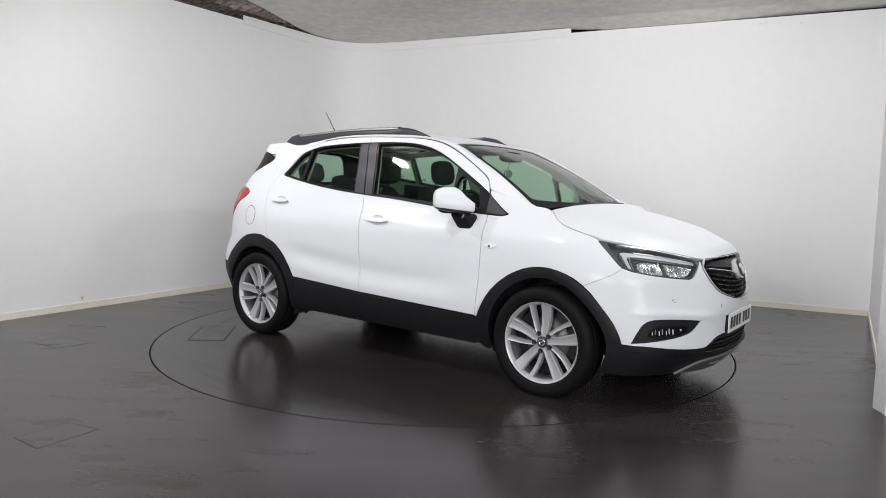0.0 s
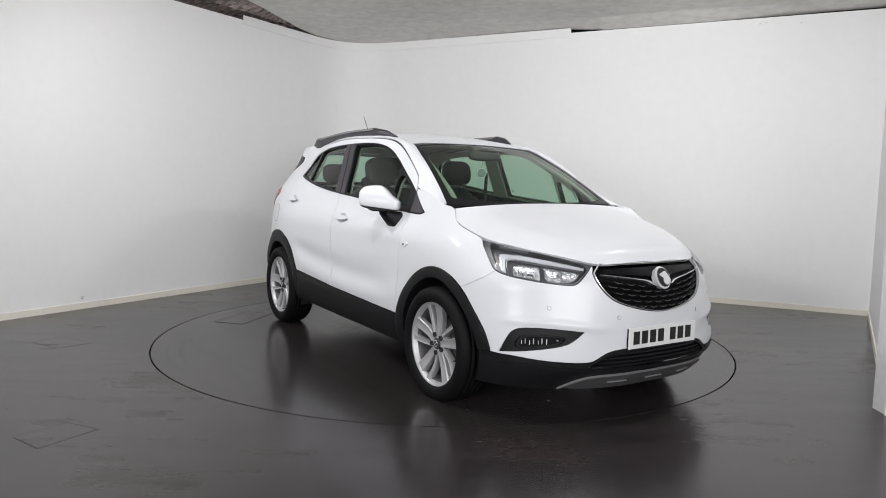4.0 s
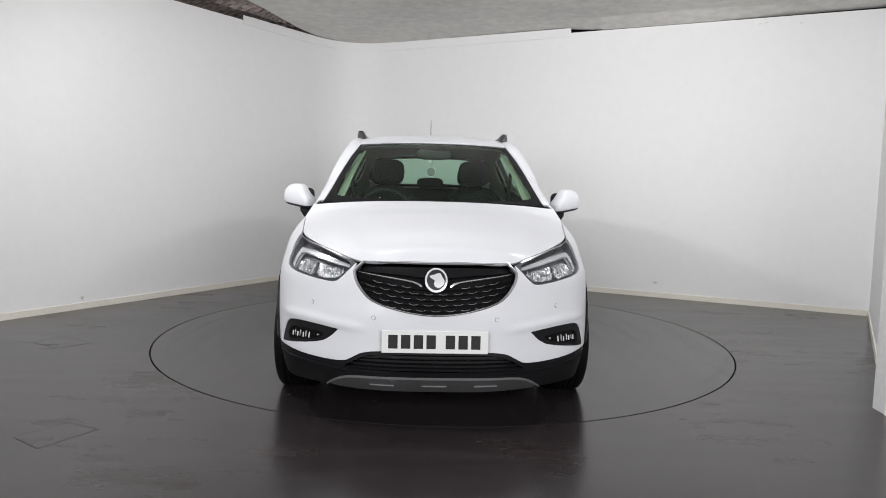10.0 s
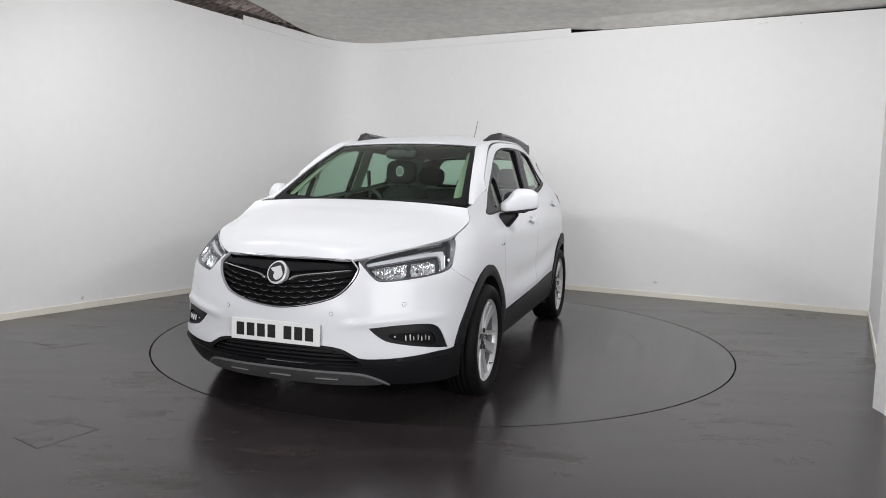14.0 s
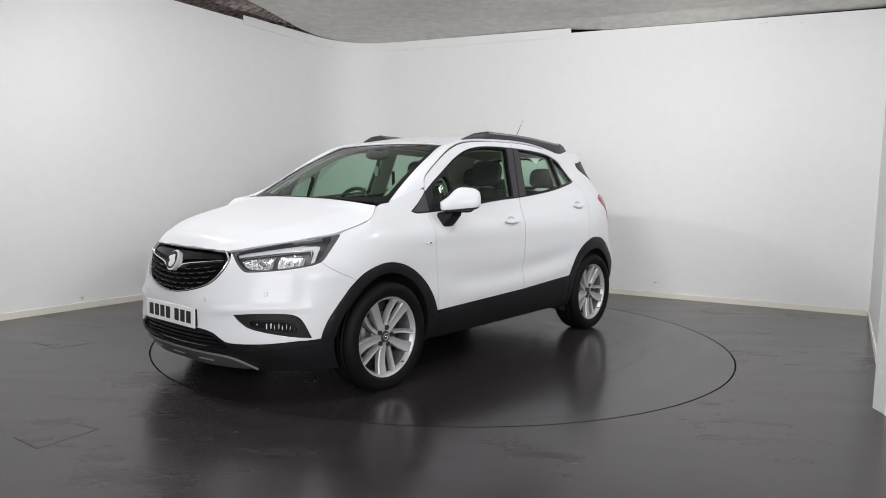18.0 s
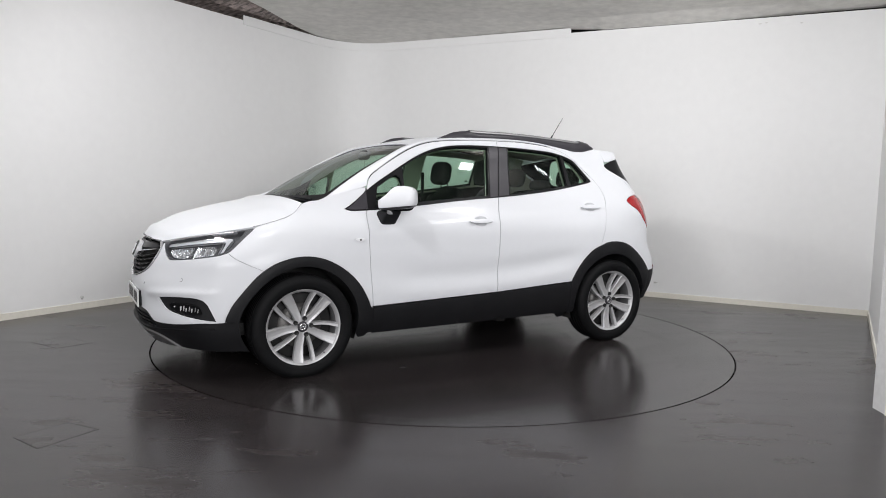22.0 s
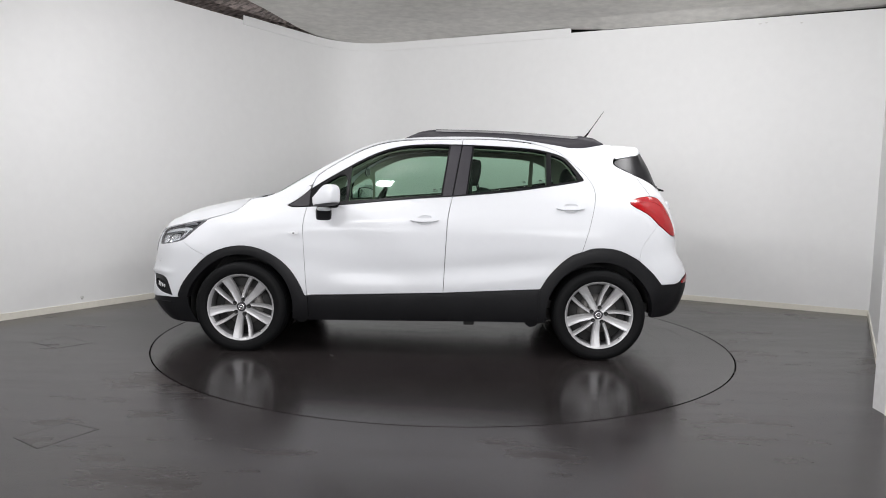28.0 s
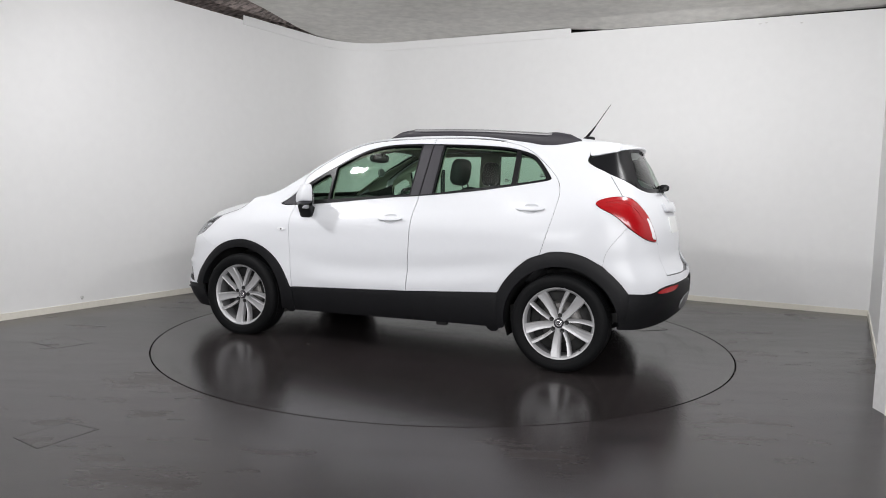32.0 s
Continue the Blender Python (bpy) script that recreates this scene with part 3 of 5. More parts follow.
def chaikin(pts, rounds=2):
    pts = [Vector(q) for q in pts]
    for _ in range(rounds):
        out = []
        for i, a in enumerate(pts):
            b = pts[(i + 1) % len(pts)]
            out += [a.lerp(b, 0.25), a.lerp(b, 0.75)]
        pts = out
    clean = []
    for q in pts:
        if not clean or (q - clean[-1]).length > 0.0015:
            clean.append(q)
    if (clean[0] - clean[-1]).length < 0.0015:
        clean.pop()
    return clean


def dense(pts, step):
    out = []
    for i, a in enumerate(pts):
        b = pts[(i + 1) % len(pts)]
        n = max(1, int((b - a).length / step))
        out += [a.lerp(b, k / n) for k in range(n)]
    return out


def shrink(pts, d):
    """Move a closed outline inwards by d."""
    area = sum(pts[i].x * pts[(i + 1) % len(pts)].y - pts[(i + 1) % len(pts)].x * pts[i].y for i in range(len(pts)))
    sign = 1 if area > 0 else -1
    out = []
    for i, q in enumerate(pts):
        t = pts[(i + 1) % len(pts)] - pts[i - 1]
        if t.length < 1e-9:
            out.append(q)
            continue
        t.normalize()
        out.append(q + Vector((-t.y, t.x)) * d * sign)
    return out


def inside(q, loop):
    x, y = q
    hit = False
    for i in range(len(loop)):
        x0, y0 = loop[i - 1]
        x1, y1 = loop[i]
        if (y0 > y) != (y1 > y) and x < (x1 - x0) * (y - y0) / (y1 - y0) + x0:
            hit = not hit
    return hit


def mirrored(half):
    """A closed outline across the centre line from its left half, which runs from s = 0 to s = 0."""
    return list(half) + [(-s, z) for s, z in reversed(half) if abs(s) > 1e-6]


def relief(s, z):
    """Pressed form of the doors: a hollow that rises to the rear, and a soft shoulder."""
    s = np.abs(s)
    band = np.clip((s - 1.95) / 0.3, 0, 1) * np.clip((3.75 - s) / 0.3, 0, 1)
    edge = 0.545 + 0.11 * np.clip((s - 2.3) / 1.3, 0, 1) ** 2
    hollow = -0.011 * np.exp(-((z - edge - 0.05) / 0.06) ** 2) + 0.007 * np.exp(-((z - edge + 0.06) / 0.05) ** 2)
    shoulder = 0.0025 * np.exp(-((z - 0.95 - 0.05 * (s - 2)) / 0.035) ** 2)
    return band * (hollow + shoulder)


def front_relief(s, z):
    """A pressed lip that runs inwards from the top of each fog lamp recess."""
    s = np.abs(s)
    band = np.clip((s - .33) / .12, 0, 1) * np.clip((.93 - s) / .12, 0, 1)
    return band * 0.011 * np.exp(-((z - .512 - .03 * np.clip((s - .37) / .35, 0, 1)) / .016) ** 2)


def pane_form(s0, s1):
    """A clean, doubly curved pane through the mean of the skin between two girths."""
    S, Z = np.meshgrid(np.linspace(s0, s1, 30), np.linspace(1.08, 1.50, 15))
    x, y, z = skin(S.ravel(), Z.ravel())[0].T
    cxx, czz = -0.05, -0.15
    A = np.stack([np.ones_like(x), x, z, x * z], 1)
    c = np.linalg.lstsq(A, y - cxx * x * x - czz * z * z, rcond=None)[0]

    def f(s, z, out):
        x = S_SIDE - s
        y = c[0] + c[1] * x + c[2] * z + c[3] * x * z + cxx * x * x + czz * z * z
        n = np.stack([-(c[1] + c[3] * z + 2 * cxx * x), np.ones_like(x), -(c[2] + c[3] * x + 2 * czz * z)], -1)
        n /= np.linalg.norm(n, axis=-1, keepdims=True)
        return np.stack([x, y, z], -1) + n * np.asarray(out)[..., None], n
    return f


def panel(name, loop, material, parent, holes=(), out=0.0, gap=0.0013, depth=0.012, grid=0.028, rounds=2, label="", form=False, where=None, side=1, bulge=0.0, hole_rounds=2):
    """A sheet of the skin inside loop (girth, height), less the holes, with folded edges.
    where: another mapping than the skin; side -1: the same on the right of the car."""
    loops = [shrink(dense(chaikin(loop, rounds), 0.03), gap)] + [dense(chaikin(h, hole_rounds), 0.03) for h in holes]
    vs, es = [], []
    for lp in loops:
        n0 = len(vs)
        vs += lp
        es += [(n0 + i, n0 + (i + 1) % len(lp)) for i in range(len(lp))]
    lo = [min(q[k] for q in loops[0]) for k in (0, 1)]
    hi = [max(q[k] for q in loops[0]) for k in (0, 1)]
    nb = len(vs)
    for i in range(1, int((hi[0] - lo[0]) / grid) + 1):
        for j in range(1, int((hi[1] - lo[1]) / grid) + 1):
            q = Vector((lo[0] + i * grid, lo[1] + (j + 0.5 * (i % 2)) * grid))
            if inside(q, loops[0]) and not any(inside(q, h) for h in loops[1:]):
                if min((q - b).length_squared for b in vs[:nb]) > (grid * 0.45) ** 2:
                    vs.append(q)
    v2, e2, f2, _, _, _ = delaunay_2d_cdt(vs, es, [], 0, 1e-6)
    keep = []
    for f in f2:
        c = sum((v2[i] for i in f), Vector((0, 0))) / len(f)
        if inside(c, loops[0]) and not any(inside(c, h) for h in loops[1:]):
            keep.append(f)
    used = sorted({i for f in keep for i in f})
    idx = {k: n for n, k in enumerate(used)}
    S, Z = np.array([v2[i].x for i in used]), np.array([v2[i].y for i in used])
    o = np.full(len(S), out)
    if form:
        o = o + (front_relief if form == "front" else relief)(S, Z)
    if bulge:
        rim = np.array([[q.x, q.y] for q in loops[0]])
        d = np.array([np.min(np.hypot(rim[:, 0] - a, rim[:, 1] - b)) for a, b in zip(S, Z)])
        o = o + bulge * (1 - np.exp(-d / 0.02))
    P, N = (where or skin)(S, Z, o)
    bm = bmesh.new()
    flip = side < 0
    put = lambda q: bm.verts.new((q[0], -q[1] if flip else q[1], q[2]))
    top = [put(q) for q in P]
    count = {}
    for f in keep:
        ids = [idx[i] for i in f]
        bm.faces.new([top[i] for i in (ids[::-1] if flip else ids)])
        for k in range(3):
            e = (ids[k], ids[(k + 1) % 3])
            count[frozenset(e)] = None if frozenset(e) in count else e
    edge = [e for e in count.values() if e]
    ring = sorted({i for e in edge for i in e})
    a = {i: put(P[i]) for i in ring}
    b = {i: put(P[i] - N[i] * depth) for i in ring}
    for i, j in edge:
        q = (a[i], b[i], b[j], a[j])
        bm.faces.new(q[::-1] if flip else q)
    bm.normal_update()
    bm.faces.ensure_lookup_table()
    mean = sum((bm.faces[k].normal * bm.faces[k].calc_area() for k in range(len(keep))), Vector())
    way = Vector(N.mean(axis=0))
    c = mean.dot(Vector((way.x, -way.y if flip else way.y, way.z)))
    if where is None and name.startswith(("grille", "front_bumper", "lower_bumper")):
        c = mean.x
    if c < 0:
        bmesh.ops.reverse_faces(bm, faces=bm.faces)
    return part(name, bm, material, parent, label)


def both(name, loop, material, parents, **kw):
    """The same panel on the left and on the right."""
    ps = parents if isinstance(parents, (list, tuple)) else (parents, parents)
    return [panel(name, loop, material, ps[0], side=1, **kw), panel(name, loop, material, ps[1], side=-1, **kw)]


def circle(s, z, r, n=28, rz=None):
    return [(s + r * math.cos(2 * math.pi * i / n), z + (rz or r) * math.sin(2 * math.pi * i / n)) for i in range(n)]


car = thing("car", "white five-door crossover car with black lower cladding", "car")

# outlines on the skin: girth from the nose, height
ARCH_F, ARCH_R = (1.42, 0.328), (3.975, 0.328)
FARCH = [(.978, .372), (.985, .41), (1.013, .50), (1.095, .63), (1.235, .727), (1.392, .766), (1.543, .752), (1.683, .685), (1.788, .587), (1.852, .477), (1.878, .410)]
RARCH = [(3.553, .503), (3.611, .609), (3.745, .741), (3.920, .808), (4.094, .800), (4.246, .721), (4.339, .635), (4.403, .550)]
DLO = [(1.744, 1.053), (1.744, 1.053), (1.765, 1.041), (1.80, 1.036), (2.12, 1.062), (2.679, 1.122), (2.918, 1.138), (3.32, 1.180), (3.611, 1.224), (3.80, 1.257), (3.852, 1.268), (3.868, 1.280), (3.855, 1.30), (3.805, 1.372), (3.748, 1.436),
       (3.70, 1.458), (3.611, 1.482), (3.477, 1.503), (3.052, 1.518), (2.668, 1.518), (2.458, 1.485), (2.295, 1.423), (2.132, 1.336), (1.916, 1.204), (1.80, 1.09)]
GRILLE = [(0, .838), (.23, .838), (.366, .837), (.374, .835), (.414, .797), (.418, .784), (.400, .733), (.356, .676), (.30, .640), (.185, .607), (.07, .588), (0, .585)]
LAMP = [(.405, .829), (.405, .829), (.55, .862), (.71, .900), (.86, .922), (.935, .934), (.935, .934), (.955, .915), (.945, .86), (.925, .80), (.86, .768), (.72, .745), (.56, .727), (.515, .728), (.485, .75), (.44, .795)]
FOG = [(.497, .497), (.497, .497), (.64, .512), (.80, .516), (.86, .495), (.90, .44), (.935, .378), (.935, .378), (.86, .386), (.61, .42), (.55, .452)]
LOW_EDGE = [(0, .407), (.27, .405), (.38, .393), (.44, .36), (.485, .338), (.66, .345), (.86, .369), (.915, .367), (.978, .372)]
HOOD = [(0, .840), (.2, .840), (.37, .833), (.41, .838), (.53, .864), (.65, .888), (.79, .916), (.92, .940), (1.03, .972), (1.24, 1.012), (1.40, 1.045), (1.475, 1.088)]
FRAME = [(1.893, 1.196), (1.916, 1.260), (1.957, 1.299), (2.062, 1.370), (2.242, 1.468), (2.429, 1.527), (2.668, 1.549), (2.982, 1.557), (3.203, 1.560), (3.483, 1.541), (3.669, 1.499), (3.792, 1.406)]
TAIL = [(4.16, 1.126), (4.21, 1.156), (4.29, 1.17), (4.39, 1.17), (4.48, 1.152), (4.565, 1.10), (4.622, 1.035), (4.650, .95), (4.675, .884), (4.62, .882), (4.53, .905), (4.43, .96), (4.35, 1.02), (4.295, 1.057), (4.21, 1.092)]


def opening(c, r, a0, a1, n=16):
    return [(c[0] + r * math.cos(math.radians(a0 + (a1 - a0) * i / n)), c[1] + r * math.sin(math.radians(a0 + (a1 - a0) * i / n))) for i in range(n + 1)]


def cup(s, z):
    """Outline of the finger recess behind a door handle."""
    return [(s - .058, z + .004), (s - .035, z + .040), (s + .045, z + .043), (s + .066, z + .010), (s + .035, z - .026), (s - .030, z - .026)]


def build_front():
    left = [(0, .582), (.07, .585), (.185, .604), (.302, .637), (.360, .674), (.404, .732), (.4225, .784), (.410, .812), (.407, .829), (.44, .795), (.485, .749), (.515, .727), (.56, .726), (.72, .744), (.86, .767), (.908, .786), (.908, .786), (.973, .751), (1.072, .7115), (1.155, .6785), (1.155, .6785)]
    left += FARCH[3:0:-1] + [(.978, .372), (.978, .372)] + LOW_EDGE[::-1][1:-1] + [(0, .407)]
    bumper = panel("front_bumper", mirrored(left), PAINT, car, gap=0.0007, form="front", grid=0.018, holes=[FOG, [(-s, z) for s, z in FOG]])
    low = LOW_EDGE[:-1] + [(.985, .372)] + [(1.052, .372)] + opening(ARCH_F, .371, 173, 205, 5) + [(1.06, .185), (.85, .183), (.5, .182), (0, .182)]
    skid_h = [(0, .268), (.28, .266), (.45, .262), (.52, .24), (.585, .19), (.40, .184), (0, .184)]
    lower = panel("lower_bumper", mirrored(low), BLACKP, car, out=-0.004, holes=[mirrored([(0, .39), (.27, .388), (.37, .376), (.46, .33), (.50, .30), (.27, .295), (0, .29)])])
    panel("skid_plate", mirrored(skid_h), mat("dark_silver_plastic", (0.075, 0.075, 0.078), 0.45, metal=0.2, noise_scale=6, vary=0.08), lower, out=0.006, depth=0.02)
    panel("skid_edge", mirrored([(0, .272), (.28, .270), (.45, .266), (.525, .243), (.595, .19), (.585, .188), (.518, .236), (.447, .258), (.28, .263), (0, .265)]), SILVERP, lower, out=0.010, depth=0.012)
    for s0 in (-0.27, 0.0, 0.27):
        panel("slot", [(s0 - .07, .222), (s0 + .07, .222), (s0 + .075, .205), (s0 - .075, .205)], GREYP, lower, out=0.004, depth=0.01, rounds=3)
        panel("lip", [(s0 - .062, .229), (s0 + .062, .229), (s0 + .068, .2245), (s0 - .068, .2245)], SILVERP, lower, out=0.013, depth=0.012, rounds=2)
    panel("intake_backing", mirrored([(0, .40), (.28, .40), (.40, .385), (.52, .30), (.3, .282), (0, .282)]), SHELL, lower, out=-0.06)
    for k, z in enumerate((.375, .352, .329, .306)):
        w = (.33, .40, .45, .47)[k]
        panel("slat", mirrored([(0, z + .008), (w, z + .008), (w, z - .006), (0, z - .006)]), BLACKP, lower, out=-0.012, depth=0.03, rounds=1)
    panel("crease", mirrored([(0, .292), (.28, .298), (.52, .302), (.68, .322), (.93, .338), (.93, .328), (.68, .312), (.52, .292), (.28, .288), (0, .282)]), BLACKP, lower, out=0.006, depth=0.01)
    # grille
    g = mirrored(GRILLE)
    grille = panel("grille", g, MESHB, car, out=-0.045, gap=0.0)
    inner = [(s * 0.982, .712 + (z - .712) * 0.968) for s, z in g]
    panel("surround", g, SATIN, grille, holes=[inner], out=0.005, gap=0.0015, depth=0.014, bulge=0.004)
    panel("upper_bar", mirrored([(0, .822), (.22, .822), (.33, .817), (.372, .80), (.36, .79), (.2, .785), (.08, .772), (0, .77)]), GLOSSB, grille, out=-0.012, depth=0.02)
    for sgn in (1, -1):
        panel("chrome_wing", [(sgn * a, b) for a, b in ((.062, .728), (.085, .746), (.13, .756), (.25, .771), (.385, .786), (.387, .780), (.25, .764), (.13, .748), (.095, .737), (.075, .722))], CHROME, grille, out=0.004, depth=0.03)
    random.seed(3)
    for r in range(5):
        z = 0.742 - r * 0.027
        w = (.385, .385, .36, .325, .25)[r]
        zz = lambda s: z - 0.018 * (1 - (abs(s) / 0.4) ** 2) + (0.03 * (abs(s) / 0.4) ** 2)
        pts = [s for s in np.linspace(-w, w, 41)]
        bm = bmesh.new()
        p0 = skin(np.array(pts), np.array([zz(s) for s in pts]), np.full(41, -0.018))[0]
        p1 = skin(np.array(pts), np.array([zz(s) - .010 for s in pts]), np.full(41, -0.006))[0]
        p2 = skin(np.array(pts), np.array([zz(s) - .018 for s in pts]), np.full(41, -0.026))[0]
        sheet(bm, [p0, p1, p2])
        part("mesh_rib", bm, MESHB, grille)
        n = int(w / 0.036)
        for k in range(-n, n + 1):
            s0 = (k + 0.5 * (r % 2)) * 0.072 * 0.5 * 2
            if abs(s0) > w - 0.03 or (r == 0 and abs(s0) < .11):
                continue
            ss = np.linspace(s0 - .023, s0 + .023, 7)
            sag = [zz(s) - .003 - .006 * (1 - ((s - s0) / .023) ** 2) for s in ss]
            bm = bmesh.new()
            sheet(bm, [skin(ss, np.array(sag) + h, np.full(7, o))[0] for h, o in ((0.001, -0.0045), (-0.001, -0.0035), (-.002, -.005))])
            part("chrome_fleck", bm, FLECK, grille)
    # plain round badge
    badge = panel("badge", circle(0, .755, .056), BADGE, grille, out=0.012, depth=0.03, bulge=0.004, rounds=1)
    panel("badge_field", circle(0, .755, .046), INK, badge, out=0.0185, depth=0.003, rounds=1)
    panel("badge_mark", [(-.038, .772), (-.012, .777), (.018, .788), (.028, .770), (.042, .752), (.037, .732), (.012, .716), (-.006, .724), (-.014, .740), (-.006, .752), (-.022, .758)], BADGE, badge, out=0.0215, depth=0.003)
    # number plate: plain bars for the characters
    plate = new("number_plate")
    plate.parent = car
    x, y0, n = 2.325, 0.26, 0
    bm = bmesh.new()
    box(bm, x - 0.006, -y0, .402, x, y0, .513, 0.002)
    part("plate", bm, PLATEW, plate, smooth=False)
    bm = bmesh.new()
    box(bm, x - 0.075, -y0 + .01, .408, x - 0.007, y0 - .01, .507, 0.003)
    part("plate_holder", bm, BLACKP, plate, smooth=False)
    for k, yy in enumerate((-.205, -.143, -.081, -.019, .075, .137, .199)):
        bm = bmesh.new()
        box(bm, x - 0.002, yy - .023, .424, x + .0012, yy + .023, .492, 0.001)
        part("bar", bm, INK, plate, smooth=False)
    for sgn in (1, -1):
        for q in ((.303, .567), (.66, .614)):
            panel("parking_sensor", circle(sgn * q[0], q[1], .0105, 14), PAINT, bumper, out=0.003, depth=0.008, rounds=1)
            panel("sensor_ring", circle(sgn * q[0], q[1], .0122, 14), GREYP, bumper, out=0.0008, depth=0.004, rounds=1)
    # fog lamp recesses
    for side in (1, -1):
        rec = panel("fog_recess", FOG, BLACKP, bumper, out=-0.03, gap=-0.004, side=side)
        panel("recess_edge", FOG, BLACKP, rec, holes=[[(.59, .468), (.66, .479), (.78, .481), (.828, .468), (.855, .43), (.848, .405), (.79, .404), (.65, .423), (.605, .442)]], out=-0.008, gap=-0.001, depth=0.03, side=side)
        panel("fog_lamp", [(.60, .462), (.66, .470), (.76, .472), (.81, .462), (.835, .430), (.835, .414), (.80, .412), (.66, .430), (.61, .445)], MESHB, rec, out=-0.022, depth=0.02, side=side, rounds=2)
        for k, (drop, wide) in enumerate(((.004, .007), (.0, .010), (.010, .005), (.002, .009), (.012, .006), (.005, .008), (.014, .005))):
            s0 = .682 + k * .0215
            panel("flute", [(s0, .464 - drop), (s0 + wide, .465 - drop), (s0 + wide + .003, .430 - drop * .4), (s0 + .003, .431 - drop * .4)], CHROME if k % 2 else CLEARW, rec, out=-0.012 - .002 * (k % 2), depth=0.006, side=side, rounds=1)
        panel("bulb_cap", [(.625, .456), (.64, .459), (.64, .446), (.628, .447)], CHROME, rec, out=-0.016, depth=0.006, side=side, rounds=2)
    # headlamps
    for side in (1, -1):
        lamp = panel("headlamp", LAMP, LAMPIN, car, out=-0.045, gap=0.0, side=side, label="clear headlamp with silver reflectors and a light strip")
        panel("rim", LAMP, LAMPIN, lamp, holes=[[(.425, .825), (.55, .856), (.71, .894), (.86, .916), (.905, .921), (.912, .86), (.898, .803), (.85, .776), (.72, .753), (.57, .736), (.52, .737), (.478, .768)]], out=-0.004, gap=0.002, depth=0.04, side=side)
        panel("upper_strip", [(.443, .842), (.547, .867), (.68, .895), (.845, .914), (.845, .908), (.68, .887), (.547, .858), (.443, .834)], CHROME, lamp, out=-0.003, depth=0.02, side=side, rounds=1)
        panel("light_strip", [(.448, .817), (.448, .817), (.646, .857), (.80, .879), (.862, .879), (.872, .862), (.872, .775), (.872, .775), (.852, .772), (.852, .772), (.849, .852), (.80, .859), (.646, .838), (.455, .805), (.455, .805)], STRIPL, lamp, out=-0.018, depth=0.02, side=side, rounds=2)
        panel("strip_edge", [(.448, .820), (.646, .860), (.80, .882), (.80, .877), (.646, .854), (.452, .815)], CHROME, lamp, out=-0.012, depth=0.008, side=side, rounds=1)
        panel("strip_edge", [(.874, .86), (.876, .775), (.870, .774), (.868, .86)], CHROME, lamp, out=-0.012, depth=0.008, side=side, rounds=1)
        panel("strip_edge", [(.844, .850), (.79, .854), (.646, .836), (.46, .804), (.46, .801), (.646, .832), (.79, .850), (.840, .845), (.840, .772), (.844, .772)], CHROME, lamp, out=-0.012, depth=0.008, side=side, rounds=1)
        for lp, c in (([(.675, .823), (.675, .823), (.81, .834), (.815, .77), (.815, .77), (.70, .752), (.675, .752)], (.75, .79)), ([(.475, .795), (.655, .820), (.655, .820), (.655, .749), (.60, .742), (.535, .742), (.50, .762)], (.585, .782))):
            bowl = panel("reflector", lp, REFLECT, lamp, out=-0.022, depth=0.02, side=side, rounds=1, bulge=-0.03, grid=0.012)
            panel("bulb_cap", circle(c[0], c[1], .012, 12), CHROME, bowl, out=-0.026, depth=0.02, side=side, rounds=1, bulge=0.006)
            for k in range(6):
                s0 = min(q[0] for q in lp) + .022 + k * .022
                panel("facet", [(s0, c[1] + .022), (s0 + .007, c[1] + .024), (s0 + .009, c[1] - .020), (s0 + .002, c[1] - .022)], CHROME if k % 2 else STRIPL, bowl, out=-0.030 + 0.004 * (k % 3), depth=0.006, side=side, rounds=1)
        panel("lens", LAMP, LENS, lamp, out=0.001, gap=0.003, depth=0.008, side=side)


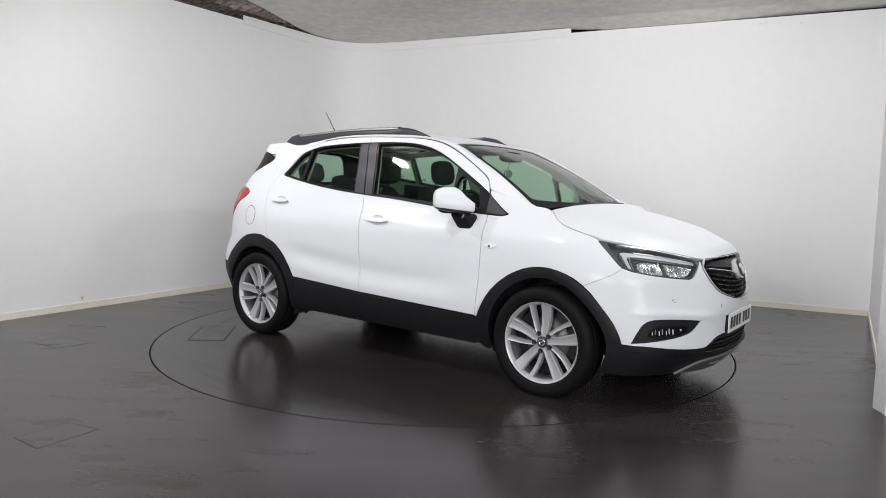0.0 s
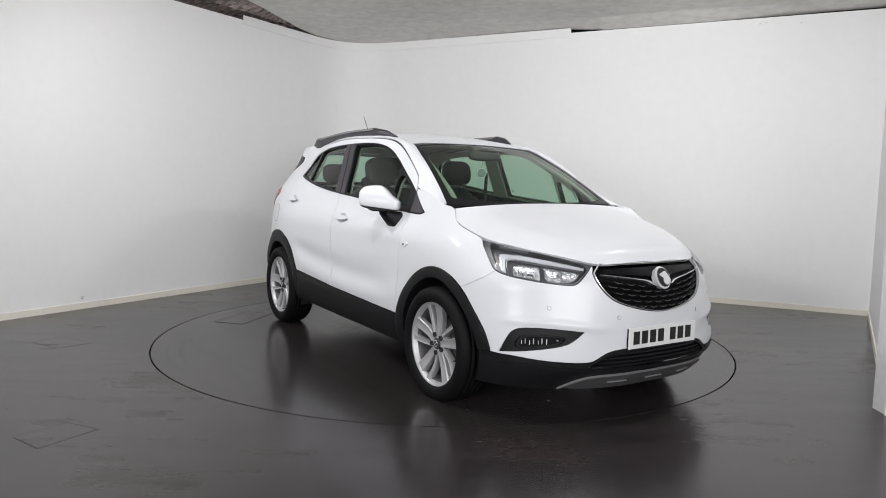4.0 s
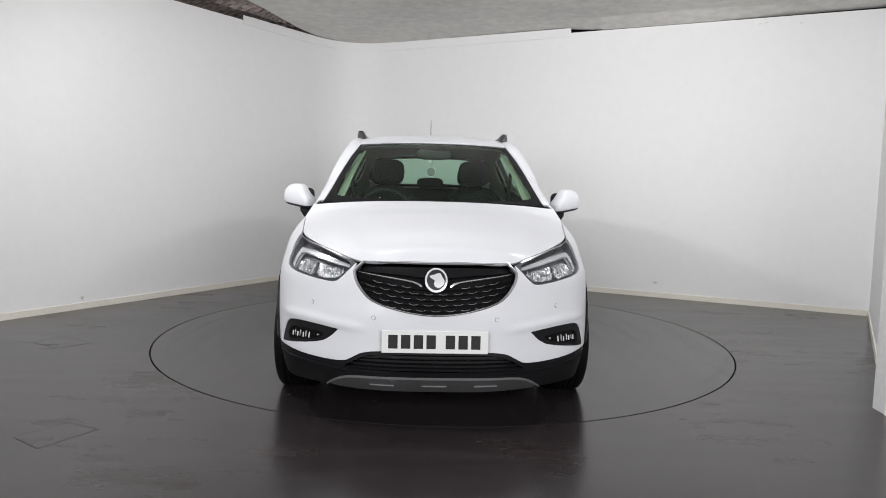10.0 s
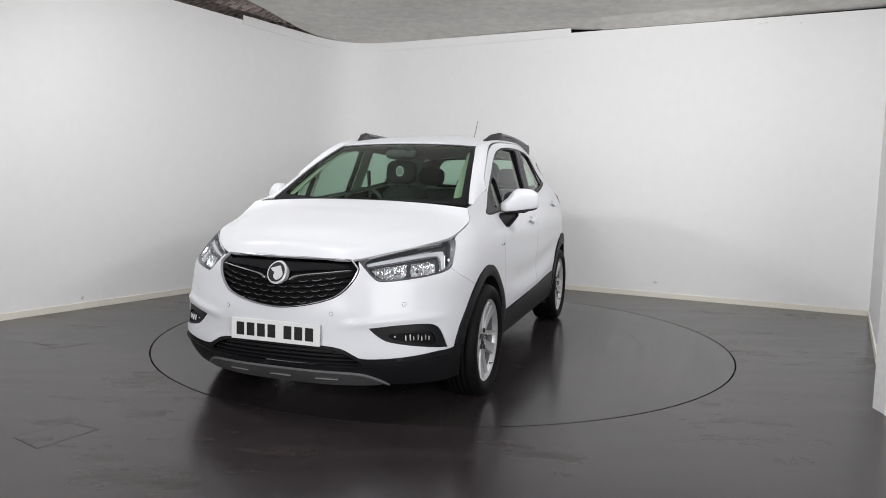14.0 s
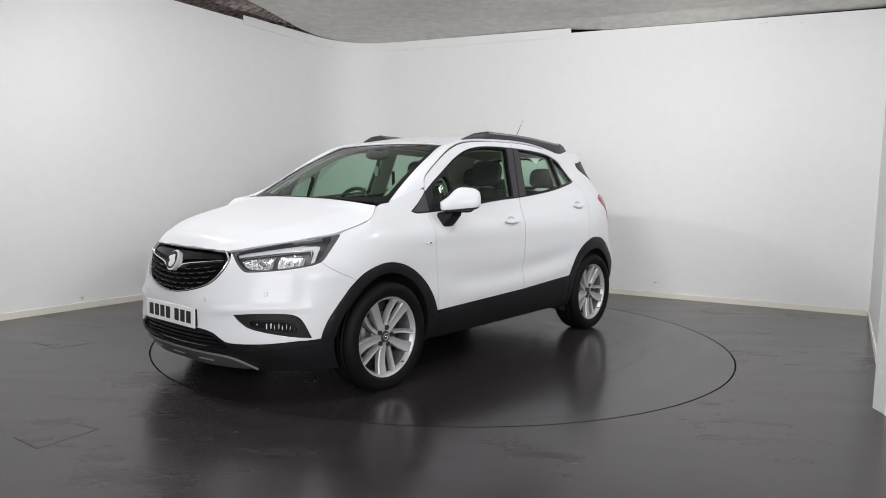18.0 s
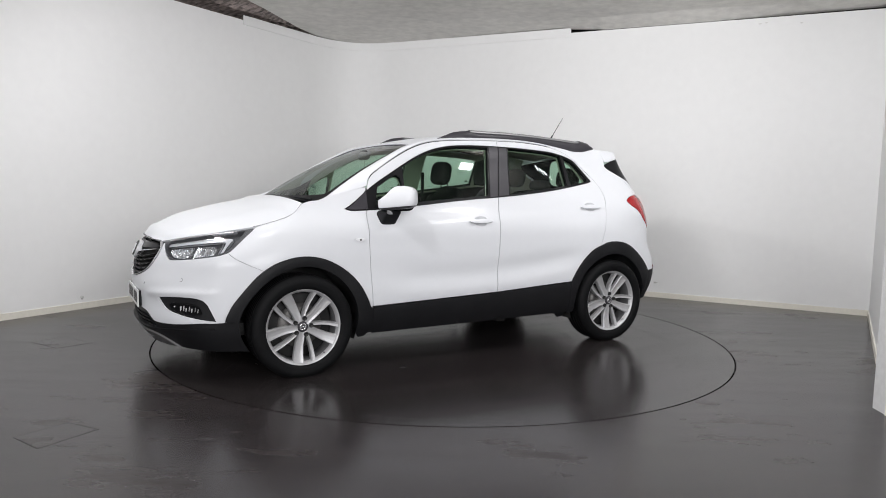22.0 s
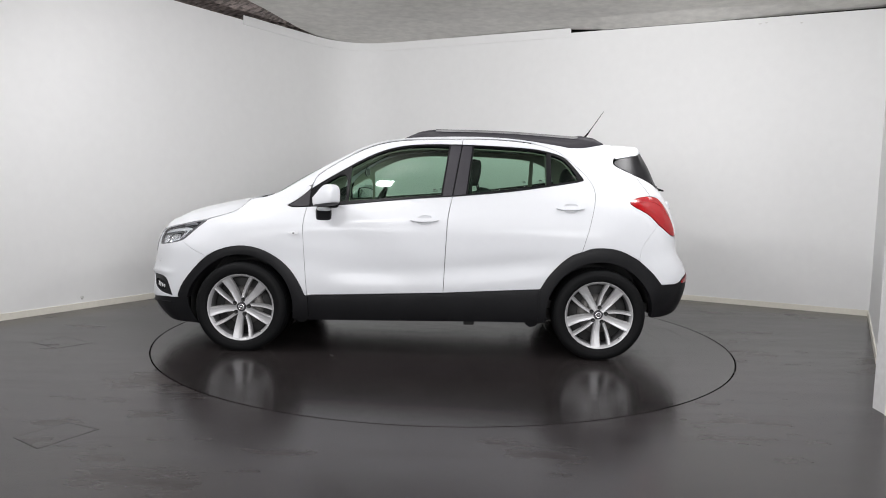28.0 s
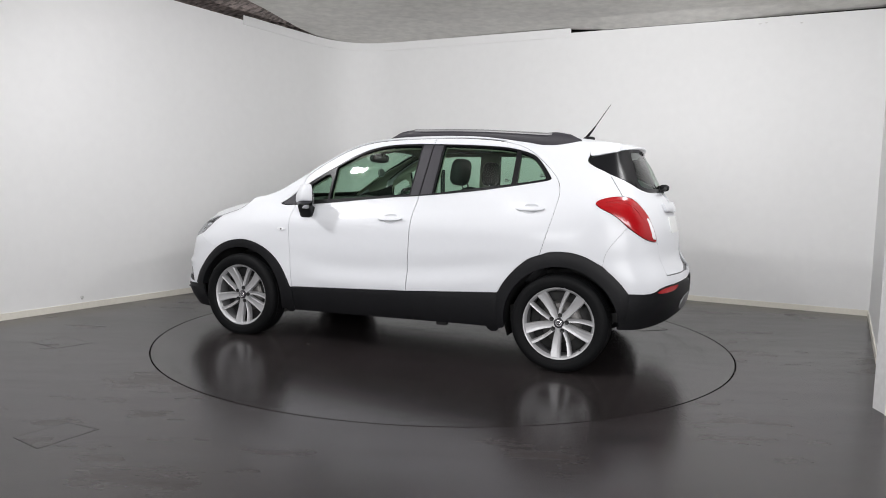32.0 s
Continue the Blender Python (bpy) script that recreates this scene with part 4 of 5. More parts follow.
def build_bonnet():
    hs = np.array([q[0] for q in HOOD])
    arc = np.concatenate([[0], np.cumsum(np.hypot(np.diff(hs), np.diff([q[1] for q in HOOD])))])
    hz = spline(arc, np.array(HOOD))
    a0 = arc[3]
    zc = spline((1.405, 1.5, 1.597, 1.72, 1.834, 1.96, 2.073, 2.16, 2.21, 2.226), np.array([1.120, 1.103, 1.082, 1.060, 1.034, 1.002, .962, .918, .877, .842])[:, None])
    cx = spline((0, .1, .25, .5, .75, 1), np.array([2.226, 2.19, 2.06, 1.84, 1.62, 1.405])[:, None])
    nu, nv = 44, 33
    us, vs = np.linspace(0, 1, nu), np.linspace(-1, 1, nv)
    rows = []
    for u in us:
        uu = u ** 1.15
        e = hz(np.array([a0 + (arc[-1] - a0) * uu]))[0]
        E = body(e[0], e[1])
        c = np.array([cx(np.array([uu]))[0, 0], 0, 0])
        c[2] = zc(np.array([c[0]]))[0, 0]
        row = []
        for v in vs:
            w = 1 - abs(v) ** 2.3
            q = E * (1 - w) + c * w
            q[1] = E[1] * v
            # two soft ridges that run to the lamps
            q[2] += 0.010 * math.exp(-((abs(v) - 0.74) / 0.09) ** 2) * math.sin(math.pi * min(1, uu * 1.15)) ** 0.7
            f = hz(np.array([a0 * abs(v)]))[0]
            F = body(f[0], f[1]) * np.array([1, 1 if v >= 0 else -1, 1])
            L0 = body(*hz(np.array([a0]))[0])
            base = L0 * (1 - w) + np.array([2.226, 0, .842]) * w
            base[1] = L0[1] * v
            q = q + (1 - uu) ** 6 * (F - base)
            row.append(q)
        rows.append(row)
    bm = bmesh.new()
    sheet(bm, rows)
    bm.normal_update()
    if sum(f.normal.z for f in bm.faces) < 0:
        bmesh.ops.reverse_faces(bm, faces=bm.faces)
    thicken(bm, 0.02)
    bonnet = part("bonnet", bm, PAINT, car)
    # thin line along the wings, its grey the shade of the gap
    for side in (1, -1):
        q = hz(np.linspace(arc[7], arc[-1], 30))
        pts = skin(q[:, 0], q[:, 1], np.full(30, 0.0005))[0]
        part("bonnet_gap_shade", tube(bmesh.new(), [(a, b * side, c) for a, b, c in pts], 0.0011, 6), BACKING, car)


def build_flanks():
    # wings
    wing = [(.908, .7865), (.908, .7865), (.925, .80), (.945, .86), (.955, .915), (.94, .937), (1.03, .970), (1.24, 1.010), (1.40, 1.041), (1.475, 1.081), (1.52, 1.097), (1.606, 1.107), (1.606, 1.107), (1.72, 1.153), (1.885, 1.195), (1.885, 1.195), (1.885, 1.10), (1.864, 1.024), (1.858, .904), (1.87, .691), (1.893, .418), (1.893, .418), (1.878, .41)]
    wing += FARCH[::-1][1:-4] + [(1.155, .679), (1.155, .679), (1.072, .712), (.973, .7515)]
    both("front_wing", wing, PAINT, car, holes=[DLO], gap=0.0007)
    fd = [(1.893, .418), (1.893, .418), (1.87, .691), (1.858, .904), (1.864, 1.024), (1.885, 1.10)] + FRAME[:8] + [(2.982, 1.557), (2.918, 1.134), (2.889, 1.013), (2.877, .75), (2.866, .460), (2.866, .460)]
    fdoors = both("front_door", fd, PAINT, car, holes=[DLO, cup(2.722, .962)], form=True, gap=0.0022)
    rd = [(2.866, .460), (2.866, .460), (2.877, .75), (2.889, 1.013), (2.918, 1.134), (2.982, 1.557), (2.982, 1.557)] + FRAME[8:] + [(3.908, 1.285), (3.937, 1.198), (3.931, 1.125), (3.896, .968), (3.838, .775), (3.838, .775), (3.745, .741), (3.611, .609), (3.553, .503), (3.553, .503)]
    rdoors = both("rear_door", rd, PAINT, car, holes=[DLO, cup(3.752, 1.068)], form=True, gap=0.0022)
    quarter = [(3.838, .775), (3.838, .775), (3.896, .968), (3.931, 1.125), (3.937, 1.198), (3.908, 1.285), (3.792, 1.406), (3.669, 1.499), (3.483, 1.541), (3.483, 1.541), (3.7, 1.548), (4.06, 1.54), (4.06, 1.54), (4.075, 1.45), (4.06, 1.405), (4.10, 1.372), (4.225, 1.320), (4.225, 1.320), (4.36, 1.173), (4.36, 1.173), (4.29, 1.172), (4.21, 1.158), (4.158, 1.126), (4.21, 1.090), (4.295, 1.055), (4.35, 1.018), (4.40, .975), (4.40, .975), (4.263, .828), (4.246, .722), (4.246, .722), (4.094, .80), (3.92, .808)]
    quarters = both("rear_wing", quarter, PAINT, car, holes=[DLO], gap=0.0007)
    panel("fuel_flap", circle(4.085, .948, .066, 24, .075), PAINT, quarters[1], out=0.001, depth=0.01, side=-1, rounds=1)
    panel("flap_gap", circle(4.085, .948, .0685, 24, .0775), SHELL, quarters[1], out=0.0006, depth=0.003, side=-1, rounds=1, gap=0)
    # window band: black frames with panes
    glasses = [("quarter_light", [(1.935, 1.083), (1.935, 1.083), (2.135, 1.094), (2.135, 1.094), (2.145, 1.318), (1.965, 1.205), (1.965, 1.205)], 0),
               ("door_glass", [(2.155, 1.095), (2.155, 1.095), (2.835, 1.152), (2.835, 1.152), (2.885, 1.502), (2.885, 1.502), (2.66, 1.505), (2.46, 1.473), (2.30, 1.412), (2.165, 1.341), (2.165, 1.341)], 0),
               ("door_glass", [(3.022, 1.162), (3.022, 1.162), (3.59, 1.240), (3.59, 1.240), (3.600, 1.472), (3.600, 1.472), (3.47, 1.493), (3.062, 1.508), (3.062, 1.508)], 1),
               ("quarter_light", [(3.628, 1.246), (3.628, 1.246), (3.815, 1.276), (3.830, 1.284), (3.785, 1.362), (3.735, 1.422), (3.69, 1.443), (3.634, 1.460), (3.634, 1.460)], 1)]
    both("pillar_plate", [(2.846, 1.139), (2.846, 1.139), (2.914, 1.146), (2.914, 1.146), (2.974, 1.510), (2.974, 1.510), (2.897, 1.510), (2.897, 1.510)], GREYP, fdoors, out=0.001, depth=0.004, rounds=1)
    both("pillar_plate", [(2.922, 1.148), (2.922, 1.148), (3.012, 1.158), (3.012, 1.158), (3.05, 1.506), (3.05, 1.506), (2.980, 1.508), (2.980, 1.508)], GREYP, rdoors, out=0.001, depth=0.004, rounds=1)
    both("corner_plate", [(1.757, 1.053), (1.757, 1.053), (1.79, 1.045), (1.885, 1.052), (1.885, 1.052), (1.887, 1.18), (1.887, 1.18), (1.81, 1.092)], GREYP, car, out=0.001, depth=0.004, rounds=1)
    both("window_frame", DLO, GLOSSB, car, holes=[g for _, g, _ in glasses], out=-0.003, gap=0.001, depth=0.03, rounds=2)
    panes = (pane_form(1.95, 2.90), pane_form(3.0, 3.84))
    for name, g, d in glasses:
        both(name, g, GLASS, (fdoors, rdoors)[d], out=-0.016, gap=-0.008, depth=0.002, grid=0.03, where=panes[d])
    # small dark glazing marks in the panes' rear corners
    for s0, z0, d in ((2.775, 1.178, 0), (3.535, 1.262, 1), (3.775, 1.298, 1)):
        for k in range(2):
            both("glazing_mark", [(s0, z0 + .011 * k), (s0 + .034 - .010 * k, z0 + .002 + .011 * k), (s0 + .034 - .010 * k, z0 + .007 + .011 * k), (s0, z0 + .005 + .011 * k)], INK, (fdoors, rdoors)[d], out=-0.0145, gap=0.0, depth=0.001, rounds=0, where=panes[d])
    # waist rubber under the panes
    both("waist_seal", [(1.93, 1.058), (2.12, 1.070), (2.679, 1.131), (2.90, 1.146), (3.32, 1.187), (3.611, 1.232), (3.82, 1.269), (3.83, 1.262), (3.611, 1.224), (3.32, 1.179), (2.918, 1.137), (2.679, 1.121), (2.12, 1.061), (1.93, 1.049)], BLACKP, car, out=0.004, depth=0.012)
    # handles
    for doors, s0, z0 in ((fdoors, 2.722, .962), (rdoors, 3.752, 1.068)):
        for d, side in zip(doors, (1, -1)):
            panel("handle_cup", cup(s0, z0), PAINT, d, out=0.0, gap=-0.0006, depth=0.004, side=side, bulge=-0.022, grid=0.014)
            h = panel("door_handle", [(s0 - .108, z0 + .002), (s0 - .07, z0 + .016), (s0 + .06, z0 + .020), (s0 + .108, z0 + .012), (s0 + .10, z0), (s0 + .05, z0 - .010), (s0 - .06, z0 - .012)], PAINT, d, out=0.022, depth=0.014, side=side, bulge=0.006, rounds=3, grid=0.012)
            # grey strip below the grip: the handle's shadow put into colour
            panel("handle_shadow_gap", [(s0 - .095, z0 - .002), (s0 + .095, z0 + .004), (s0 + .05, z0 - .008), (s0 - .06, z0 - .010)], GREYP, h, out=0.010, depth=0.006, side=side, rounds=2)
    # wing side marks
    for side in (1, -1):
        m = panel("side_repeater", [(1.755, .866), (1.80, .873), (1.84, .866), (1.825, .850), (1.79, .844), (1.765, .856)], CLEARL, car, out=0.007, depth=0.008, side=side, bulge=0.002)
        panel("mark", circle(1.80, .858, .008, 14), FLECK, m, out=0.0105, depth=0.003, side=side, rounds=1)
    # black cladding
    ft = FARCH + [(1.90, .40), (1.90, .40), (1.90, .245), (1.90, .245), (1.80, .24)] + opening(ARCH_F, .371, -14, 173, 24) + [(1.045, .372)]
    both("front_arch_trim", ft, BLACKP, car, out=0.010, gap=0.0005, depth=0.05, bulge=0.006)
    rt = [(3.545, .49)] + RARCH + [(4.403, .545), (4.405, .45), (4.375, .335)] + opening(ARCH_R, .378, 2, 190, 26) + [(3.55, .255), (3.545, .255)]
    both("rear_arch_trim", rt, BLACKP, car, out=0.010, gap=0.0005, depth=0.05, bulge=0.006)
    sill = [(1.90, .412), (1.90, .412), (2.866, .456), (3.548, .50), (3.548, .50), (3.548, .262), (3.548, .262), (2.7, .245), (1.90, .232), (1.90, .232)]
    both("sill_cladding", sill, BLACKP, car, out=0.006, depth=0.05, bulge=0.004)
    both("mud_flap", [(3.44, .30), (3.56, .34), (3.56, .22), (3.47, .20)], BLACKP, car, out=-0.02, depth=0.02, rounds=1)
    both("front_mud_flap", [(1.80, .30), (1.90, .28), (1.88, .20), (1.80, .19)], BLACKP, car, out=-0.02, depth=0.02, rounds=1)
    trim = [(1.95, 1.0), (1.95, 1.24), (2.06, 1.345), (2.242, 1.45), (2.429, 1.515), (2.668, 1.54), (3.2, 1.55), (3.5, 1.535), (4.06, 1.53), (4.06, 1.40), (4.25, 1.30), (4.5, 1.22), (4.5, 1.05), (3.7, 1.05), (2.9, 1.0)]
    both("pillar_trim", trim, LINER, car, holes=[[(s, z) for s, z in g] for _, g, _ in glasses], out=-0.045, depth=0.006, rounds=1, grid=0.05)
    both("pillar_foot_trim", [(1.48, .93), (1.48, 1.075), (1.53, 1.100), (1.606, 1.106), (1.72, 1.146), (1.885, 1.185), (1.95, 1.235), (1.952, 1.08), (1.952, .93)], DASH, car, out=-0.02, depth=0.006, rounds=1, grid=0.05)
    both("door_card", [(1.95, .50), (1.95, 1.055), (2.12, 1.068), (2.679, 1.128), (2.918, 1.145), (3.32, 1.186), (3.611, 1.230), (3.82, 1.25), (3.82, .80), (3.55, .60), (3.4, .5)], DASH, car, out=-0.05, depth=0.01, rounds=1, grid=0.06)
    # dark strips behind the door gaps: their colour is the gaps' shade
    for name, pts in (("rear_door_gap_shade", [(3.838, .78), (3.896, .968), (3.931, 1.125), (3.937, 1.198), (3.908, 1.285), (3.850, 1.345), (3.792, 1.406), (3.735, 1.460), (3.669, 1.499)]),
                      ("front_door_gap_shade", [(1.893, .425), (1.87, .691), (1.858, .904), (1.864, 1.024), (1.885, 1.10), (1.893, 1.19)]),
                      ("door_frame_gap_shade", FRAME[1:-1]),
                      ("tailgate_gap_shade", [(4.24, 1.305), (4.30, 1.24), (4.352, 1.185)])):
        w = .012
        rim = [Vector(q) for q in pts]
        nrm = [Vector((-(rim[min(i + 1, len(rim) - 1)] - rim[max(i - 1, 0)]).y, (rim[min(i + 1, len(rim) - 1)] - rim[max(i - 1, 0)]).x)).normalized() for i in range(len(rim))]
        lp = [q + n * w for q, n in zip(rim, nrm)] + [q - n * w for q, n in list(zip(rim, nrm))[::-1]]
        both(name, [(q.x, q.y) for q in lp], SHELL, car, out=-0.007, depth=0.003, rounds=1, gap=0.0)
    # added shell behind the gaps; its grey colour is the gaps' shade
    shell = [(.5, .24), (1.0, .3), (1.9, .3), (3.5, .32), (4.5, .36), (S_MAX, .4), (S_MAX, 1.15), (4.4, 1.2), (4.0, 1.25), (3.9, 1.22), (3.722, 1.215), (3.32, 1.15), (2.918, 1.10), (2.679, 1.085), (2.12, 1.025), (1.80, 1.0), (1.4, .98), (1.1, .93), (.9, .87), (.6, .7)]
    both("inner_shell", shell, BACKING, car, holes=[circle(*ARCH_F, .40), circle(*ARCH_R, .42), [(s, z) for s, z in LAMP], FOG], out=-0.016, depth=0.01, rounds=1, grid=0.06, hole_rounds=1)


def build_rear():
    lp = [(4.2465, .722), (4.2465, .722), (4.2635, .8278), (4.4005, .9745), (4.4005, .9745), (4.43, .957), (4.53, .902), (4.62, .879), (4.686, .878), (4.705, .80), (4.71, .66), (4.71, .66), (S_MAX, .66)]
    lp2 = [(S_MAX, .615), (4.86, .61), (4.63, .597), (4.56, .551), (4.403, .551), (4.403, .551), (4.339, .636)]
    both("rear_bumper", lp + lp2, PAINT, car, gap=0.0005)
    both("rear_lower_bumper", [(4.395, .549), (4.395, .549), (4.56, .549), (4.63, .594), (4.86, .607), (S_MAX, .612), (S_MAX, .39), (4.94, .385), (4.75, .348), (4.5, .312), (4.335, .308)] + opening(ARCH_R, .378, 0, 30, 6), BLACKP, car, gap=0.001, out=0.004, depth=0.03)
    both("reflector", [(4.575, .552), (4.64, .588), (4.85, .602), (4.79, .566), (4.68, .553)], REDLENS, car, out=0.008, depth=0.01)
    both("diffuser_plate", [(4.93, .40), (S_MAX, .395), (S_MAX, .505), (5.0, .50), (4.935, .47)], SILVERP, car, out=0.010, depth=0.02, gap=0.001)
    rev = [(4.578, 1.035), (4.578, 1.035), (4.614, 1.030), (4.638, .95), (4.658, .895), (4.658, .895), (4.612, .900), (4.600, .95)]
    tails = both("tail_lamp", TAIL, REDLENS, car, holes=[rev], out=0.004, depth=0.03, bulge=0.006, label="red tail lamp with a clear reversing section")
    for tl, side in zip(tails, (1, -1)):
        panel("reversing_lamp", rev, CLEARL, tl, out=0.008, gap=0.001, depth=0.01, side=side)
        panel("inner_band", [(4.22, 1.125), (4.30, 1.15), (4.42, 1.145), (4.50, 1.10), (4.55, 1.03), (4.535, 1.02), (4.48, 1.085), (4.40, 1.125), (4.30, 1.13)], REDLENS, tl, out=0.0115, depth=0.004, side=side)
    tg = [(4.230, 1.319), (4.230, 1.319), (4.364, 1.175), (4.364, 1.175), (4.43, 1.168), (4.485, 1.155), (4.570, 1.103), (4.628, 1.036), (4.656, .95), (4.680, .884), (4.705, .80), (4.712, .665), (4.712, .665), (S_MAX, .665), (S_MAX, 1.198), (4.96, 1.198), (4.694, 1.200), (4.391, 1.272), (4.252, 1.312)]
    gates = both("tailgate", tg, PAINT, car, gap=0.001)
    both("gate_trim", [(4.90, 1.125), (4.90, 1.125), (S_MAX, 1.125), (S_MAX, 1.125), (S_MAX, 1.06), (S_MAX, 1.06), (4.92, 1.07), (4.92, 1.07)], PAINT, gates, out=0.022, depth=0.02, gap=0.0, rounds=1)
    both("rear_plate_recess", [(4.97, 1.035), (4.97, 1.035), (S_MAX, 1.035), (S_MAX, 1.035), (S_MAX, .925), (S_MAX, .925), (4.97, .925), (4.97, .925)], PLATEW, gates, out=0.006, depth=0.01, gap=0.0, rounds=1)
    border = [(4.065, 1.409), (4.094, 1.436), (4.24, 1.468), (4.6, 1.49), (4.93, 1.505), (S_MAX, 1.51), (S_MAX, 1.20), (4.96, 1.20), (4.694, 1.20), (4.391, 1.274), (4.252, 1.313), (4.10, 1.375)]
    pane = [(4.60, 1.47), (4.93, 1.485), (S_MAX + .02, 1.49), (S_MAX + .02, 1.225), (4.96, 1.225), (4.72, 1.228), (4.60, 1.262)]
    both("rear_window_surround", border, GLOSSB, car, holes=[pane], gap=0.001, out=0.001)
    both("rear_window", pane, GLASS, car, out=-0.004, gap=-0.003, depth=0.002, grid=0.06)
    both("spoiler_side", [(4.06, 1.54), (4.06, 1.54), (4.07, 1.45), (4.085, 1.437), (4.24, 1.471), (4.6, 1.492), (4.93, 1.507), (S_MAX, 1.512), (S_MAX, 1.524), (4.6, 1.520), (4.3, 1.528)], PAINT, car, out=0.001, gap=0.001, bulge=0.004)
    bm = bmesh.new()
    blob(bm, (-1.675, 0.02, 1.235), (.07, .07, .05))
    tube(bm, [(-1.685, 0.02, 1.235), (-1.688, 0.16, 1.222), (-1.672, 0.34, 1.215)], [.012, .010, .006])
    part("rear_wiper", bm, BLACKP, car)


build_front()
build_bonnet()
build_flanks()
build_rear()


# ---- roof, pillars and windscreen ----
PILLAR = spline((0, 1, 2, 3, 4, 5, 6, 7, 8, 9, 10, 11), np.array([(1.25, .690, 1.112), (1.12, .655, 1.198), (.99, .625, 1.28), (.85, .592, 1.36), (.71, .560, 1.432), (.54, .525, 1.506), (.30, .532, 1.552), (0, .545, 1.576), (-.5, .540, 1.582), (-.9, .515, 1.560), (-1.2, .485, 1.528), (-1.36, .465, 1.510)]))
ROOF_C = spline((-1.55, -1.4, -1.2, -.9, -.5, -.1, .2, .4, .486), np.array([1.524, 1.546, 1.576, 1.612, 1.630, 1.620, 1.592, 1.555, 1.532])[:, None])


def build_top():
    # roof skin between the pillars' inner edges
    nu, nv = 40, 25
    rows = []
    for u in np.linspace(5, 11, nu):
        e = PILLAR(np.array([u]))[0]
        back = max(0, (u - 10.0))
        xc = e[0] - 0.035 * math.cos((u - 5) / 6 * math.pi) - 0.13 * back
        zc = ROOF_C(np.array([xc]))[0, 0]
        row = []
        for v in np.linspace(-1, 1, nv):
            w = 1 - abs(v) ** 2.5
            row.append((e[0] * (1 - w) + xc * w, e[1] * v, e[2] + (zc - e[2]) * w))
        rows.append(row)
    bm = bmesh.new()
    sheet(bm, rows)
    bm.normal_update()
    if sum(f.normal.z for f in bm.faces) < 0:
        bmesh.ops.reverse_faces(bm, faces=bm.faces)
    thicken(bm, 0.025)
    part("roof", bm, PAINT, car)
    # cant rail: from the door frames' upper line to the roof's edge
    fr = chaikin(FRAME, 0)
    fs = np.array([[q.x, q.y] for q in fr])
    arc = np.concatenate([[0], np.cumsum(np.hypot(*np.diff(fs, axis=0).T))])
    low = spline(arc, fs)
    for side in (1, -1):
        rows = []
        foot = spline((0, .5, 1), np.array([(1.606, 1.106), (1.735, 1.153), (1.893, 1.196)]))
        curve = PILLAR(np.linspace(0, 11, 400))
        for k in range(57):
            t = k / 56
            a = foot(np.array([t / .14]))[0] if t < 0.14 else low(np.array([(t - .14) / .86 * arc[-1] * 0.97]))[0]
            A = skin(np.array([a[0]]), np.array([a[1] + (.0015 if t < .14 else .005)]))[0][0]
            B = curve[int(np.argmin(np.abs(curve[:, 0] - (A[0] - 0.02))))]
            row = []
            for v in np.linspace(0, 1, 9):
                q = A * (1 - v) + B * v + np.array([0, 0.55, 0.83]) * 0.016 * 4 * v * (1 - v) * min(1, np.linalg.norm(B - A) / 0.12) * min(1, t / 0.14)
                row.append((q[0], q[1] * side, q[2]))
            rows.append(row)
        bm = bmesh.new()
        sheet(bm, rows)
        bm.normal_update()
        if sum(f.normal.y * side for f in bm.faces) < 0:
            bmesh.ops.reverse_faces(bm, faces=bm.faces)
        thicken(bm, 0.015)
        part("cant_rail", bm, PAINT, car)
        bm = bmesh.new()
        sheet(bm, [[(q[0], q[1] - .028 * side, q[2] - .022) for q in r] for r in rows[4:]])
        part("pillar_lining", bm, LINER, car)
    # windscreen: black border and pane
    def screen(u, v, out):
        e = PILLAR(np.clip(u, 0, 1) * 5)
        c0, c1 = np.array([1.42, 0, 1.085]), np.array([.486, 0, 1.533])
        uu = np.clip(u, 0, 1)[:, None]
        c = c0 * (1 - uu) + c1 * uu + np.array([.045, 0, .075]) * 4 * uu * (1 - uu) * 0.6
        w = (1 - np.abs(v) ** 2.2)[:, None]
        q = e * (1 - w) + c * w
        q[:, 1] = e[:, 1] * v
        n = np.tile(np.array([.45, 0, .89]), (len(u), 1)) + np.outer(v, np.array([0, .35, 0]))
        n /= np.linalg.norm(n, axis=1, keepdims=True)
        return q + n * np.asarray(out)[:, None], n
    full = [(0.0, -1), (0.0, -1), (0.0, 0), (0.0, 1), (0.0, 1), (.25, 1), (.5, 1), (.75, 1), (1.0, 1), (1.0, 1), (1.0, 0), (1.0, -1), (1.0, -1), (.75, -1), (.5, -1), (.25, -1)]
    pane = [(.10, -.93), (.085, -.90), (.075, -.7), (.07, 0), (.075, .7), (.085, .90), (.10, .93), (.13, .94), (.5, .94), (.90, .935), (.94, .93), (.955, .90), (.957, .8), (.957, 0), (.957, -.8), (.955, -.90), (.94, -.93), (.90, -.935), (.5, -.94), (.13, -.94)]
    scr = panel("windscreen_border", full, GLOSSB, car, holes=[pane], where=screen, out=-0.006, gap=0.0, depth=0.006, grid=0.05, rounds=1)
    panel("windscreen", pane, GLASS, car, where=screen, out=-0.008, gap=-0.004, depth=0.002, grid=0.05)
    panel("sensor_patch", [(.82, -.14), (.955, -.17), (.955, .17), (.82, .14)], INK, scr, where=screen, out=-0.012, depth=0.003, grid=0.05)
